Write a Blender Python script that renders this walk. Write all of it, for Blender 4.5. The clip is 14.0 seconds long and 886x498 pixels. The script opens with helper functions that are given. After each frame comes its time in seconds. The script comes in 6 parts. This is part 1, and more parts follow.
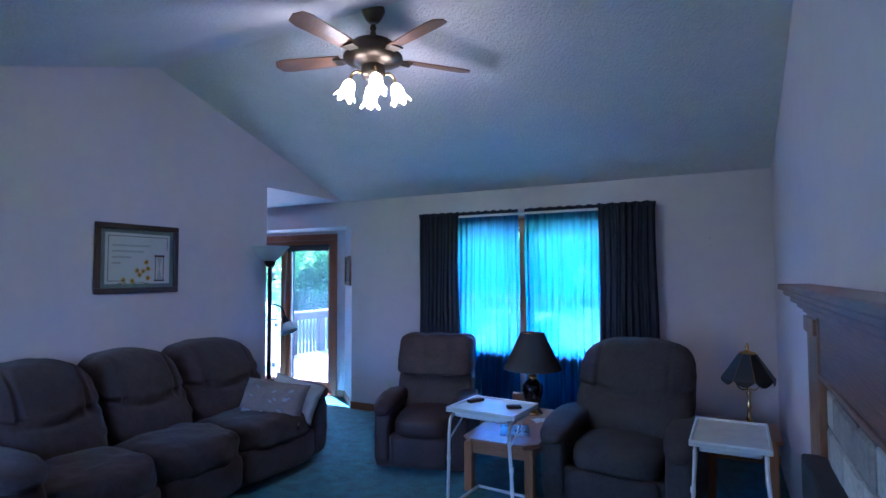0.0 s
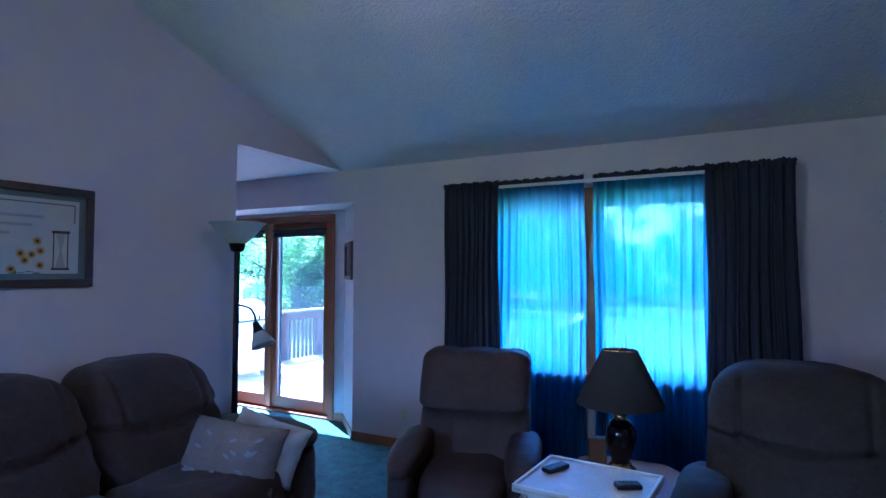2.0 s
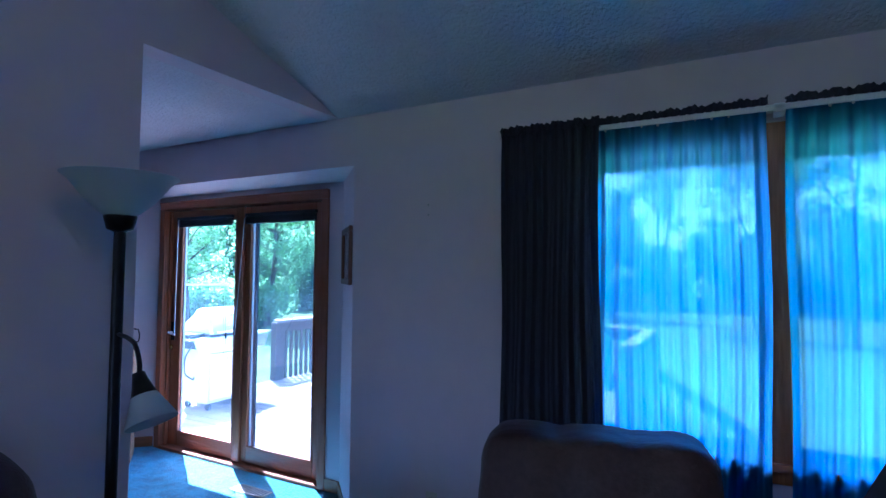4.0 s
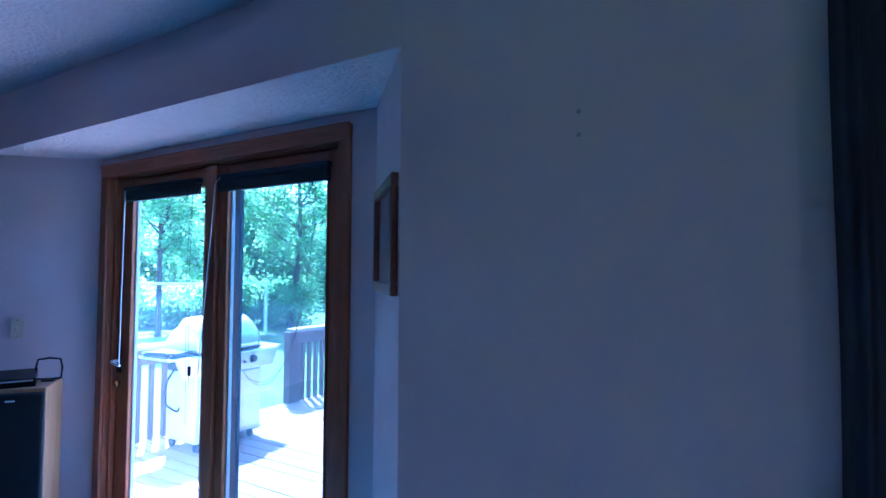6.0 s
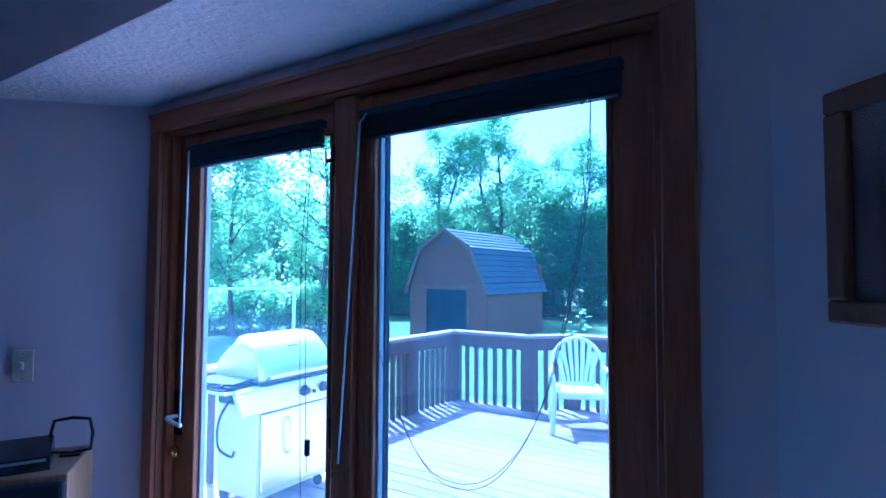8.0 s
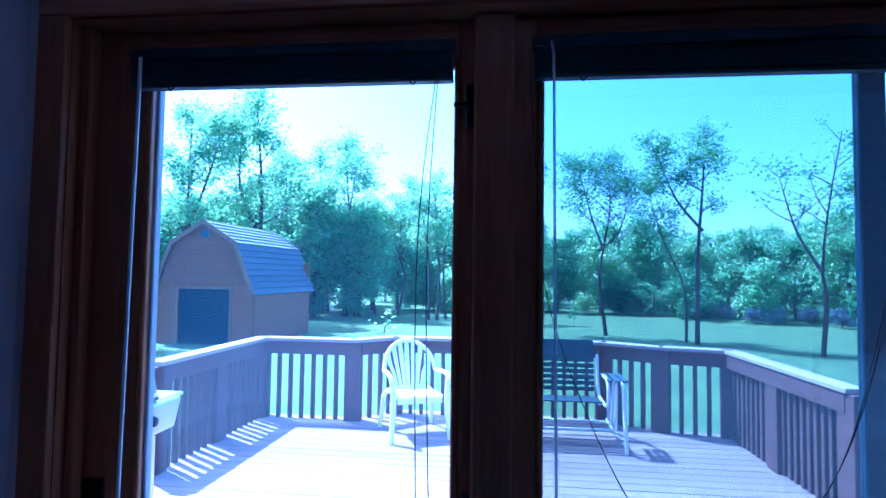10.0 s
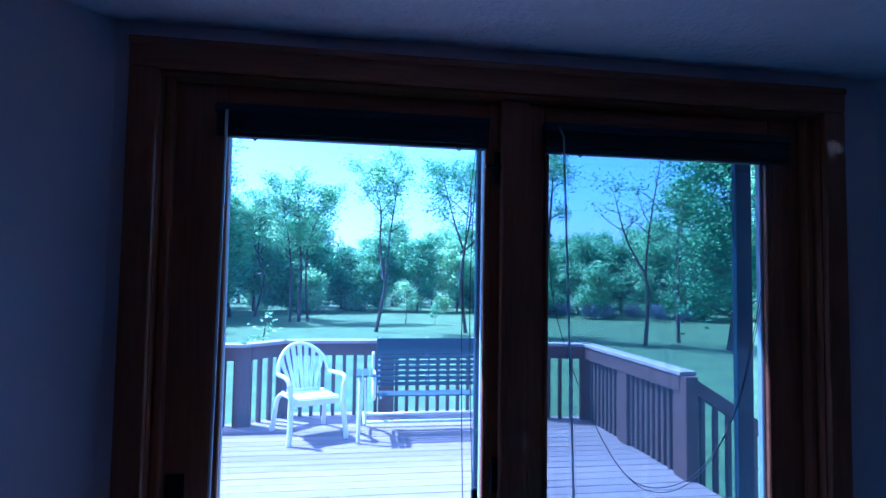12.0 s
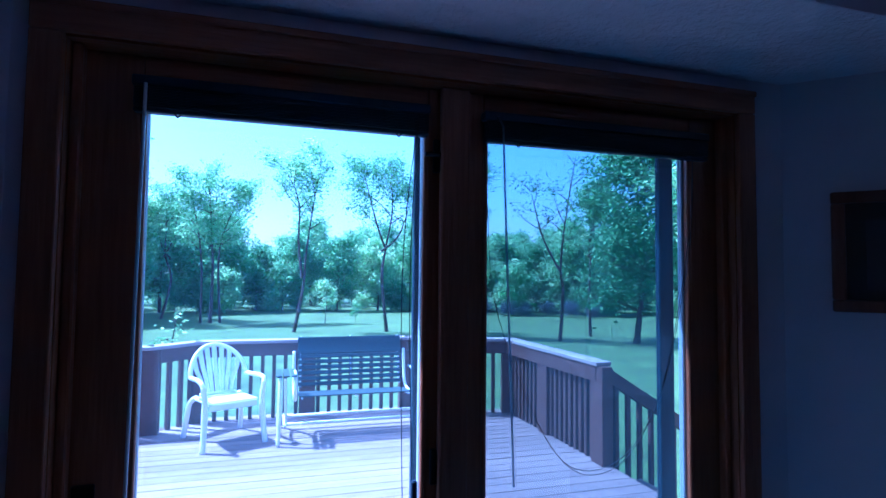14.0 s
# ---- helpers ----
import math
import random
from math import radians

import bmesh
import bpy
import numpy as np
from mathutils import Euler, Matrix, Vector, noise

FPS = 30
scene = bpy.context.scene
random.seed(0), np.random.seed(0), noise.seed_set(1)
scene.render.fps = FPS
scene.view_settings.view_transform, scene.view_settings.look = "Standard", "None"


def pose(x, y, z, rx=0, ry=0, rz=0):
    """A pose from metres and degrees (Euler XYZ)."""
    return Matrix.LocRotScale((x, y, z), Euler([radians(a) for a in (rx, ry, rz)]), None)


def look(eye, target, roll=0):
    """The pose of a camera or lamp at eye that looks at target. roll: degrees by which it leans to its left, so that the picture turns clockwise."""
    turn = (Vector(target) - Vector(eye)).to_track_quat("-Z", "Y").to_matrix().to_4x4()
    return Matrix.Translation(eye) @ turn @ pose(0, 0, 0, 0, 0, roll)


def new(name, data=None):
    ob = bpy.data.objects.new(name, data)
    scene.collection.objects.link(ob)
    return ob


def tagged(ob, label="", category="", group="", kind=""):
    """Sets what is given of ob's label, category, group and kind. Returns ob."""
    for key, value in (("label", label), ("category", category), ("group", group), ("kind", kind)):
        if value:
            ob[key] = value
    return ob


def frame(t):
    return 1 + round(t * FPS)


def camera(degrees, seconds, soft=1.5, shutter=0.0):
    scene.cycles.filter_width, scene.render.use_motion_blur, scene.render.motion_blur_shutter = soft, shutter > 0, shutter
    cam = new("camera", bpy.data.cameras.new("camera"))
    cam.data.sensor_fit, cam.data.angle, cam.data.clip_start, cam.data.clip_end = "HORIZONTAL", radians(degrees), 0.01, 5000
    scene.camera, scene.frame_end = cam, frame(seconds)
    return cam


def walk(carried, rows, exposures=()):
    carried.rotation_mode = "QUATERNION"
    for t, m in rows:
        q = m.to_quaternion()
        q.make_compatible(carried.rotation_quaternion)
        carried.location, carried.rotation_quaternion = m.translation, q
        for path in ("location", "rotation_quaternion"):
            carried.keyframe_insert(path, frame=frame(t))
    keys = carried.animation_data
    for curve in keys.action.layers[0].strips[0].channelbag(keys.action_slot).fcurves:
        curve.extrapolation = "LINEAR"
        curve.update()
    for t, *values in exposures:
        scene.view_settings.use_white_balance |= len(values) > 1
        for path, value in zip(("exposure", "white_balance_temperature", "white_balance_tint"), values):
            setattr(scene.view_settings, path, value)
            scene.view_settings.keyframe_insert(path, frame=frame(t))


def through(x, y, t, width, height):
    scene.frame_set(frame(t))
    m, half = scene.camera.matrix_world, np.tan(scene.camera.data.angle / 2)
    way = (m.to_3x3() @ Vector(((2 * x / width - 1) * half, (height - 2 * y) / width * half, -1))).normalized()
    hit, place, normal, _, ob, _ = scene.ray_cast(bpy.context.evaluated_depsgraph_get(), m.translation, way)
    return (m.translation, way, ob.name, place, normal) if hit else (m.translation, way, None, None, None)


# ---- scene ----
cam = camera(78.0, 14.0)
PATH = [
    (0, (3.969, -5.329, 1.579), (3.055, -3.552, 1.672), -0.2),
    (0.5, (3.786, -5.057, 1.566), (2.872, -3.281, 1.655), -0.1),
    (1, (3.568, -4.748, 1.559), (2.637, -2.979, 1.64), -0.1),
    (1.5, (3.314, -4.435, 1.568), (2.372, -2.672, 1.641), 0.1),
    (2, (3.044, -4.08, 1.533), (2.123, -2.306, 1.613), 0.1),
    (2.5, (2.796, -3.706, 1.542), (1.865, -1.938, 1.615), 0.2),
    (3, (2.529, -3.346, 1.553), (1.591, -1.582, 1.624), 0.1),
    (3.5, (2.247, -2.963, 1.546), (1.316, -1.194, 1.617), 0.2),
    (3.7, (2.168, -2.812, 1.522), (1.221, -1.053, 1.613), 0.5),
    (5.8, (1.027, -1.383, 1.532), (0.011, 0.338, 1.602), 0.1),
    (6, (0.915, -1.252, 1.523), (-0.133, 0.45, 1.602), 0.4),
    (6.5, (0.609, -1.0, 1.551), (-0.535, 0.64, 1.604), -0.3),
    (7, (0.277, -0.859, 1.538), (-0.942, 0.726, 1.597), -0.2),
    (7.2, (0.144, -0.82, 1.537), (-1.078, 0.761, 1.603), 0.1),
    (9.3, (-1.166, -0.594, 1.489), (-1.698, 1.331, 1.598), 0.1),
    (9.5, (-1.258, -0.576, 1.507), (-1.694, 1.373, 1.611), 0.3),
    (10, (-1.484, -0.611, 1.518), (-1.71, 1.374, 1.615), 0.8),
    (10.5, (-1.724, -0.732, 1.528), (-1.709, 1.265, 1.63), 0.8),
    (11, (-1.814, -0.825, 1.549), (-1.641, 1.165, 1.652), 0.8),
    (11.5, (-1.868, -0.922, 1.555), (-1.617, 1.06, 1.661), 0.9),
    (12, (-1.915, -0.946, 1.565), (-1.618, 1.029, 1.668), 0.9),
    (12.5, (-1.969, -0.918, 1.559), (-1.634, 1.05, 1.666), 0.9),
    (13, (-1.989, -0.908, 1.562), (-1.616, 1.054, 1.664), 0.9),
    (13.5, (-1.974, -0.906, 1.559), (-1.565, 1.05, 1.656), 0.9),
    (14, (-1.957, -0.905, 1.54), (-1.376, 1.006, 1.642), 0.6),
]
SKY, SUN = 0.15, 5.0
EXPOSURES = [(0, 4.8, 4330, 23), (1.5, 4.6, 4330, 23), (3.5, 3.85, 4310, 24), (6.5, 3.6, 3840, 20), (7.2, 3.35, 3760, 19), (9.5, 2.5, 3640, 23), (11, 1.72, 3660, 24), (11.7, 1.6, 3660, 24), (14, 1.56, 3680, 24)]
walk(cam, [(t, look(eye, target, roll)) for t, eye, target, roll in PATH], EXPOSURES)

# ---- light ----
world = bpy.data.worlds.new("sky_world")
scene.world = world
world.use_nodes = True
wn = world.node_tree
sky = wn.nodes.new("ShaderNodeTexSky")
sky.sky_type = "NISHITA"
sky.sun_disc = False
SUN_TO = Vector((-0.47, 0.30, 0.86)).normalized()
sky.sun_elevation = math.asin(SUN_TO.z)
sky.sun_rotation = math.atan2(SUN_TO.x, SUN_TO.y)
sky.air_density, sky.dust_density = 1.0, 2.4
wn.nodes["Background"].inputs[1].default_value = SKY
wn.links.new(sky.outputs[0], wn.nodes["Background"].inputs[0])
sun = new("sun", bpy.data.lights.new("sun", "SUN"))
sun.data.energy, sun.data.angle, sun.data.color = SUN, radians(0.53), (1.0, 0.95, 0.88)
sun.matrix_world = look(SUN_TO * 30, (0, 0, 0))


# ---- materials ----
def mat(name, color, rough=0.6, metal=0.0, vary=0.12, scale=8.0, bump=0.0, bump_scale=60.0, coat=0.0, stretch=(1, 1, 1), spec=0.5, sheen=0.0, rand=0.0):
    """A surface with broad stains, fine grain and relief."""
    m = bpy.data.materials.new(name)
    m.use_nodes = True
    nt = m.node_tree
    b = nt.nodes["Principled BSDF"]
    link = nt.links.new
    co = nt.nodes.new("ShaderNodeTexCoord")
    mp = nt.nodes.new("ShaderNodeMapping")
    mp.inputs["Scale"].default_value = stretch
    link(co.outputs["Object"], mp.inputs[0])
    n1 = nt.nodes.new("ShaderNodeTexNoise")
    n1.inputs["Scale"].default_value, n1.inputs["Detail"].default_value = scale, 5
    n2 = nt.nodes.new("ShaderNodeTexNoise")
    n2.inputs["Scale"].default_value, n2.inputs["Detail"].default_value = scale * 7, 3
    link(mp.outputs[0], n1.inputs[0]), link(mp.outputs[0], n2.inputs[0])
    add = nt.nodes.new("ShaderNodeMath")
    add.operation = "ADD"
    link(n1.outputs[0], add.inputs[0]), link(n2.outputs[0], add.inputs[1])
    last = add.outputs[0]
    if rand:
        oi = nt.nodes.new("ShaderNodeObjectInfo")
        ma = nt.nodes.new("ShaderNodeMath")
        ma.operation = "MULTIPLY_ADD"
        link(oi.outputs["Random"], ma.inputs[0])
        ma.inputs[1].default_value = rand
        link(last, ma.inputs[2])
        last = ma.outputs[0]
    mr = nt.nodes.new("ShaderNodeMapRange")
    mr.inputs[1].default_value, mr.inputs[2].default_value = 0.6, 1.4 + rand
    mr.inputs[3].default_value, mr.inputs[4].default_value = 1 - vary, 1 + vary
    link(last, mr.inputs[0])
    hv = nt.nodes.new("ShaderNodeHueSaturation")
    hv.inputs["Color"].default_value = (*color, 1)
    link(mr.outputs[0], hv.inputs["Value"])
    link(hv.outputs[0], b.inputs["Base Color"])
    b.inputs["Roughness"].default_value, b.inputs["Metallic"].default_value = rough, metal
    b.inputs["Coat Weight"].default_value = coat
    b.inputs["Specular IOR Level"].default_value = spec
    b.inputs["Sheen Weight"].default_value = sheen
    if bump:
        n3 = nt.nodes.new("ShaderNodeTexNoise")
        n3.inputs["Scale"].default_value, n3.inputs["Detail"].default_value = bump_scale, 4
        link(mp.outputs[0], n3.inputs[0])
        bp = nt.nodes.new("ShaderNodeBump")
        bp.inputs["Strength"].default_value, bp.inputs["Distance"].default_value = bump, 0.015
        link(n3.outputs[0], bp.inputs["Height"])
        link(bp.outputs[0], b.inputs["Normal"])
    return m


def wood(name, color, dark=0.55, rough=0.4, axis=2, grain=14.0, coat=0.15, rand=0.0):
    """Timber with grain that runs along one axis."""
    st = [grain, grain, grain]
    st[axis] = grain * 0.07
    m = mat(name, color, rough, 0, 1 - dark, 1.0, 0.25, 6.0, coat, tuple(st), rand=rand)
    return m


def glass(name, tint=(1, 1, 1), haze=0.0):
    """Thin pane: clear with a faint reflection; haze mixes in a bluish veil for glare and dust."""
    m = bpy.data.materials.new(name)
    m.use_nodes = True
    nt = m.node_tree
    nt.nodes.remove(nt.nodes["Principled BSDF"])
    tr = nt.nodes.new("ShaderNodeBsdfTransparent")
    tr.inputs[0].default_value = (*tint, 1)
    gl = nt.nodes.new("ShaderNodeBsdfGlossy")
    gl.inputs["Roughness"].default_value = 0.02
    lw = nt.nodes.new("ShaderNodeLayerWeight")
    lw.inputs[0].default_value = 0.5
    pw = nt.nodes.new("ShaderNodeMath")
    pw.operation = "POWER"
    pw.inputs[1].default_value = 4.0
    nt.links.new(lw.outputs["Facing"], pw.inputs[0])
    fr = nt.nodes.new("ShaderNodeMath")
    fr.operation = "MULTIPLY_ADD"
    fr.inputs[1].default_value, fr.inputs[2].default_value = 0.5, 0.03
    nt.links.new(pw.outputs[0], fr.inputs[0])
    mx = nt.nodes.new("ShaderNodeMixShader")
    nt.links.new(fr.outputs[0], mx.inputs[0])
    nt.links.new(tr.outputs[0], mx.inputs[1]), nt.links.new(gl.outputs[0], mx.inputs[2])
    last = mx
    if haze:
        tl = nt.nodes.new("ShaderNodeBsdfTranslucent")
        tl.inputs[0].default_value = (0.50, 0.76, 0.95, 1)
        co = nt.nodes.new("ShaderNodeTexCoord")
        nz = nt.nodes.new("ShaderNodeTexNoise")
        nz.inputs["Scale"].default_value, nz.inputs["Detail"].default_value = 3.0, 6
        mr = nt.nodes.new("ShaderNodeMapRange")
        mr.inputs[3].default_value, mr.inputs[4].default_value = haze * 0.3, haze * 1.7
        last = nt.nodes.new("ShaderNodeMixShader")
        nt.links.new(co.outputs["Object"], nz.inputs[0]), nt.links.new(nz.outputs[0], mr.inputs[0])
        nt.links.new(mr.outputs[0], last.inputs[0])
        nt.links.new(mx.outputs[0], last.inputs[1]), nt.links.new(tl.outputs[0], last.inputs[2])
    nt.links.new(last.outputs[0], nt.nodes["Material Output"].inputs[0])
    return m


def cloth(name, color, through=0.5, clear=0.0, vary=0.15, scale=30.0, stretch=(1, 1, 1), dye=0.6, seen=None):
    """Thin fabric that lets light through; clear is the open share of the weave."""
    m = bpy.data.materials.new(name)
    m.use_nodes = True
    nt = m.node_tree
    nt.nodes.remove(nt.nodes["Principled BSDF"])
    link = nt.links.new
    co = nt.nodes.new("ShaderNodeTexCoord")
    mp = nt.nodes.new("ShaderNodeMapping")
    mp.inputs["Scale"].default_value = stretch
    n = nt.nodes.new("ShaderNodeTexNoise")
    n.inputs["Scale"].default_value = scale
    link(co.outputs["Object"], mp.inputs[0]), link(mp.outputs[0], n.inputs[0])
    mr = nt.nodes.new("ShaderNodeMapRange")
    mr.inputs[3].default_value, mr.inputs[4].default_value = 1 - vary, 1 + vary
    link(n.outputs[0], mr.inputs[0])
    hv = nt.nodes.new("ShaderNodeHueSaturation")
    hv.inputs["Color"].default_value = (*color, 1)
    link(mr.outputs[0], hv.inputs["Value"])
    d = nt.nodes.new("ShaderNodeBsdfDiffuse")
    t = nt.nodes.new("ShaderNodeBsdfTranslucent")
    link(hv.outputs[0], d.inputs[0]), link(hv.outputs[0], t.inputs[0])
    a = nt.nodes.new("ShaderNodeMixShader")
    a.inputs[0].default_value = through
    link(d.outputs[0], a.inputs[1]), link(t.outputs[0], a.inputs[2])
    tr = nt.nodes.new("ShaderNodeBsdfTransparent")
    tint = nt.nodes.new("ShaderNodeMix")
    tint.data_type = "RGBA"
    tint.inputs[0].default_value = dye
    tint.inputs[6].default_value = (1, 1, 1, 1)
    link(hv.outputs[0], tint.inputs[7])
    if seen:
        tr.inputs[0].default_value = (*seen, 1)
    else:
        link(tint.outputs[2], tr.inputs[0])
    b = nt.nodes.new("ShaderNodeMixShader")
    b.inputs[0].default_value = clear
    link(a.outputs[0], b.inputs[1]), link(tr.outputs[0], b.inputs[2])
    link(b.outputs[0], nt.nodes["Material Output"].inputs[0])
    return m


def glow(name, color, strength):
    m = bpy.data.materials.new(name)
    m.use_nodes = True
    b = m.node_tree.nodes["Principled BSDF"]
    b.inputs["Base Color"].default_value = (0.8, 0.78, 0.72, 1)
    b.inputs["Emission Color"].default_value = (*color, 1)
    b.inputs["Emission Strength"].default_value = strength
    return m


WALL = mat("wall_paint", (0.68, 0.585, 0.62), 0.85, 0, 0.04, 1.2, 0.10, 180)
CEIL = mat("textured_ceiling", (0.68, 0.645, 0.66), 0.95, 0, 0.06, 3.0, 0.8, 52)
CARPET = mat("teal_carpet", (0.050, 0.170, 0.225), 1.0, 0, 0.75, 9.0, 1.0, 90, sheen=0.2)
OAK = wood("honey_oak", (0.33, 0.14, 0.05), 0.7, 0.38, 2)
OAKX = wood("honey_oak_across", (0.33, 0.14, 0.05), 0.7, 0.38, 0)
OAKY = wood("honey_oak_along", (0.33, 0.14, 0.05), 0.7, 0.38, 1)
DOORWOOD = wood("stained_door_wood", (0.31, 0.106, 0.043), 0.7, 0.42, 2)
DOORWOODX = wood("stained_door_wood_across", (0.31, 0.106, 0.043), 0.7, 0.42, 0)
DARKWOOD = wood("dark_frame_wood", (0.055, 0.028, 0.018), 0.7, 0.35, 2)
GLASS = glass("clear_glass")
# haze here puts veiling glare into the pane, along with some dust
DOORGLASS = glass("veiled_door_glass", (0.95, 0.985, 1.0), haze=0.020)
SCREEN = cloth("screen_mesh", (0.010, 0.014, 0.018), 0.5, 0.74, 0.03, 3.0, seen=(0.84, 0.89, 0.90))
# stretched noise paints the shading of narrow folds into the sheer's colour
SHEER = cloth("blue_sheer", (0.095, 0.29, 0.60), 0.90, 0.14, 0.45, 9, (4, 1, 0.05), dye=0.75)
DRAPE = cloth("dark_blue_drape", (0.055, 0.060, 0.080), 0.10, 0.0, 0.25, 30, (4, 4, 0.1))
BLACKMETAL = mat("black_metal", (0.012, 0.012, 0.014), 0.4, 0.6, 0.2, 20)
BRASS = mat("polished_brass", (0.72, 0.48, 0.17), 0.22, 1.0, 0.12, 20)
BRONZE = mat("antique_bronze", (0.10, 0.075, 0.05), 0.38, 0.9, 0.3, 20)
WHITEMETAL = mat("white_enamel", (0.78, 0.78, 0.78), 0.35, 0, 0.05, 12)
PLASTIC = mat("ivory_plastic", (0.62, 0.58, 0.48), 0.4, 0, 0.05, 20)
WHITEPLASTIC = mat("white_resin", (0.80, 0.81, 0.82), 0.35, 0, 0.06, 9, 0.05, 40)
LEATHER = mat("brown_leather", (0.044, 0.022, 0.020), 0.55, 0, 0.35, 7, 0.25, 90)
SUEDE = mat("taupe_suede", (0.050, 0.031, 0.029), 0.9, 0, 0.28, 5, 0.3, 110, sheen=0.15)
OLIVE = mat("olive_grey_leather", (0.046, 0.036, 0.030), 0.7, 0, 0.3, 6, 0.25, 100)
GRASS = mat("lawn", (0.080, 0.125, 0.027), 0.95, 0, 0.55, 1.1, 0.6, 18)
DECK = wood("weathered_deck", (0.225, 0.165, 0.135), 0.55, 0.8, 0, 9, 0.0, rand=0.5)
RAILWOOD = wood("brown_rail_wood", (0.085, 0.042, 0.030), 0.65, 0.75, 2, 12, 0.0, rand=0.4)
RAILCAP = wood("grey_rail_cap", (0.34, 0.285, 0.25), 0.75, 0.8, 0, 9, 0.0, rand=0.3)


# ---- mesh helpers ----
def mesh_of(name, bm, material):
    me = bpy.data.meshes.new(name)
    bm.to_mesh(me)
    bm.free()
    for p in me.polygons:
        p.use_smooth = False
    if material:
        me.materials.append(material)
    return me


def part(name, bm, material, parent=None, label="", smooth=False):
    me = mesh_of(name, bm, material)
    if smooth:
        for p in me.polygons:
            p.use_smooth = True
    ob = new(name, me)
    if parent is not None:
        ob.parent = parent
    if label:
        ob["label"] = label
    return ob


def setting(name, bm, material, label, category, smooth=False):
    return tagged(part(name, bm, material, None, "", smooth), label, category, kind="structure")


def thing(name, label, category, m=None, group=""):
    ob = new(name)
    ob.empty_display_size = 0.1
    if m is not None:
        ob.matrix_world = m
    return tagged(ob, label, category, group)


def box(bm, x0, x1, y0, y1, z0, z1, bevel=0.0, seg=2, m=None):
    r = bmesh.ops.create_cube(bm, size=1.0)
    vs = r["verts"]
    for v in vs:
        v.co = Vector(((x0 + x1) / 2 + v.co.x * (x1 - x0), (y0 + y1) / 2 + v.co.y * (y1 - y0), (z0 + z1) / 2 + v.co.z * (z1 - z0)))
    if bevel:
        es = {e for v in vs for e in v.link_edges}
        r = bmesh.ops.bevel(bm, geom=list(es), offset=bevel, segments=seg, affect="EDGES", profile=0.5)
        vs = list({v for f in r["faces"] for v in f.verts})
    if m is not None:
        bmesh.ops.transform(bm, matrix=m, verts=list(vs))
    return bm


def bx(x0, x1, y0, y1, z0, z1, bevel=0.0, seg=2, m=None):
    return box(bmesh.new(), x0, x1, y0, y1, z0, z1, bevel, seg, m)


def prism(bm, pts, a, b, axis="z"):
    """A plan outline drawn out from a to b along an axis."""
    def at(p, h):
        return {"z": (p[0], p[1], h), "x": (h, p[0], p[1]), "y": (p[0], h, p[1])}[axis]
    lo = [bm.verts.new(at(p, a)) for p in pts]
    hi = [bm.verts.new(at(p, b)) for p in pts]
    n = len(pts)
    bm.faces.new(lo[::-1]), bm.faces.new(hi)
    for i in range(n):
        bm.faces.new((lo[i], lo[(i + 1) % n], hi[(i + 1) % n], hi[i]))
    bmesh.ops.recalc_face_normals(bm, faces=bm.faces[:])
    return bm


def lathe(bm, profile, seg=24, cx=0, cy=0, ripple=None):
    """Profile of (radius, height) turned round z."""
    rings = []
    for k, (r, z) in enumerate(profile):
        ring = []
        for i in range(seg):
            a = 2 * math.pi * i / seg
            rr, zz = (r, z) if ripple is None else ripple(k, a, r, z)
            ring.append(bm.verts.new((cx + rr * math.cos(a), cy + rr * math.sin(a), zz)))
        rings.append(ring)
    for a, b in zip(rings, rings[1:]):
        for i in range(seg):
            bm.faces.new((a[i], a[(i + 1) % seg], b[(i + 1) % seg], b[i]))
    return bm


def tube(bm, pts, r, seg=8, closed=False):
    """A round bar along points; r is one radius or one for each point."""
    pts = [Vector(p) for p in pts]
    rings = []
    up = Vector((0, 0, 1))
    for i, p in enumerate(pts):
        if closed:
            d = pts[(i + 1) % len(pts)] - pts[i - 1]
        else:
            d = pts[min(i + 1, len(pts) - 1)] - pts[max(i - 1, 0)]
        d.normalize()
        s = d.cross(up if abs(d.z) < 0.95 else Vector((1, 0, 0))).normalized()
        if i and s.dot(prev) < 0 and abs(d.z) > 0.8:
            s = -s
        prev = s
        w = d.cross(s)
        rad = r[i] if isinstance(r, (list, tuple)) else r
        rings.append([bm.verts.new(p + rad * (math.cos(2 * math.pi * k / seg) * s + math.sin(2 * math.pi * k / seg) * w)) for k in range(seg)])
    pairs = list(zip(rings, rings[1:])) + ([(rings[-1], rings[0])] if closed else [])
    for a, b in pairs:
        off = min(range(seg), key=lambda o: sum((a[k].co - b[(k + o) % seg].co).length for k in range(0, seg, 2)))
        for k in range(seg):
            bm.faces.new((a[k], a[(k + 1) % seg], b[(k + 1 + off) % seg], b[(k + off) % seg]))
    if not closed:
        bm.faces.new(rings[0][::-1]), bm.faces.new(rings[-1])
    bmesh.ops.recalc_face_normals(bm, faces=bm.faces[:])
    return bm


def arc(points, n=8):
    """Smooth points through a few given ones."""
    P = [Vector(p) for p in points]
    out = []
    for i in range(len(P) - 1):
        a, b, c, d = P[max(i - 1, 0)], P[i], P[i + 1], P[min(i + 2, len(P) - 1)]
        for k in range(n):
            t = k / n
            out.append(0.5 * (2 * b + (c - a) * t + (2 * a - 5 * b + 4 * c - d) * t * t + (3 * b - a - 3 * c + d) * t ** 3))
    return out + [P[-1]]


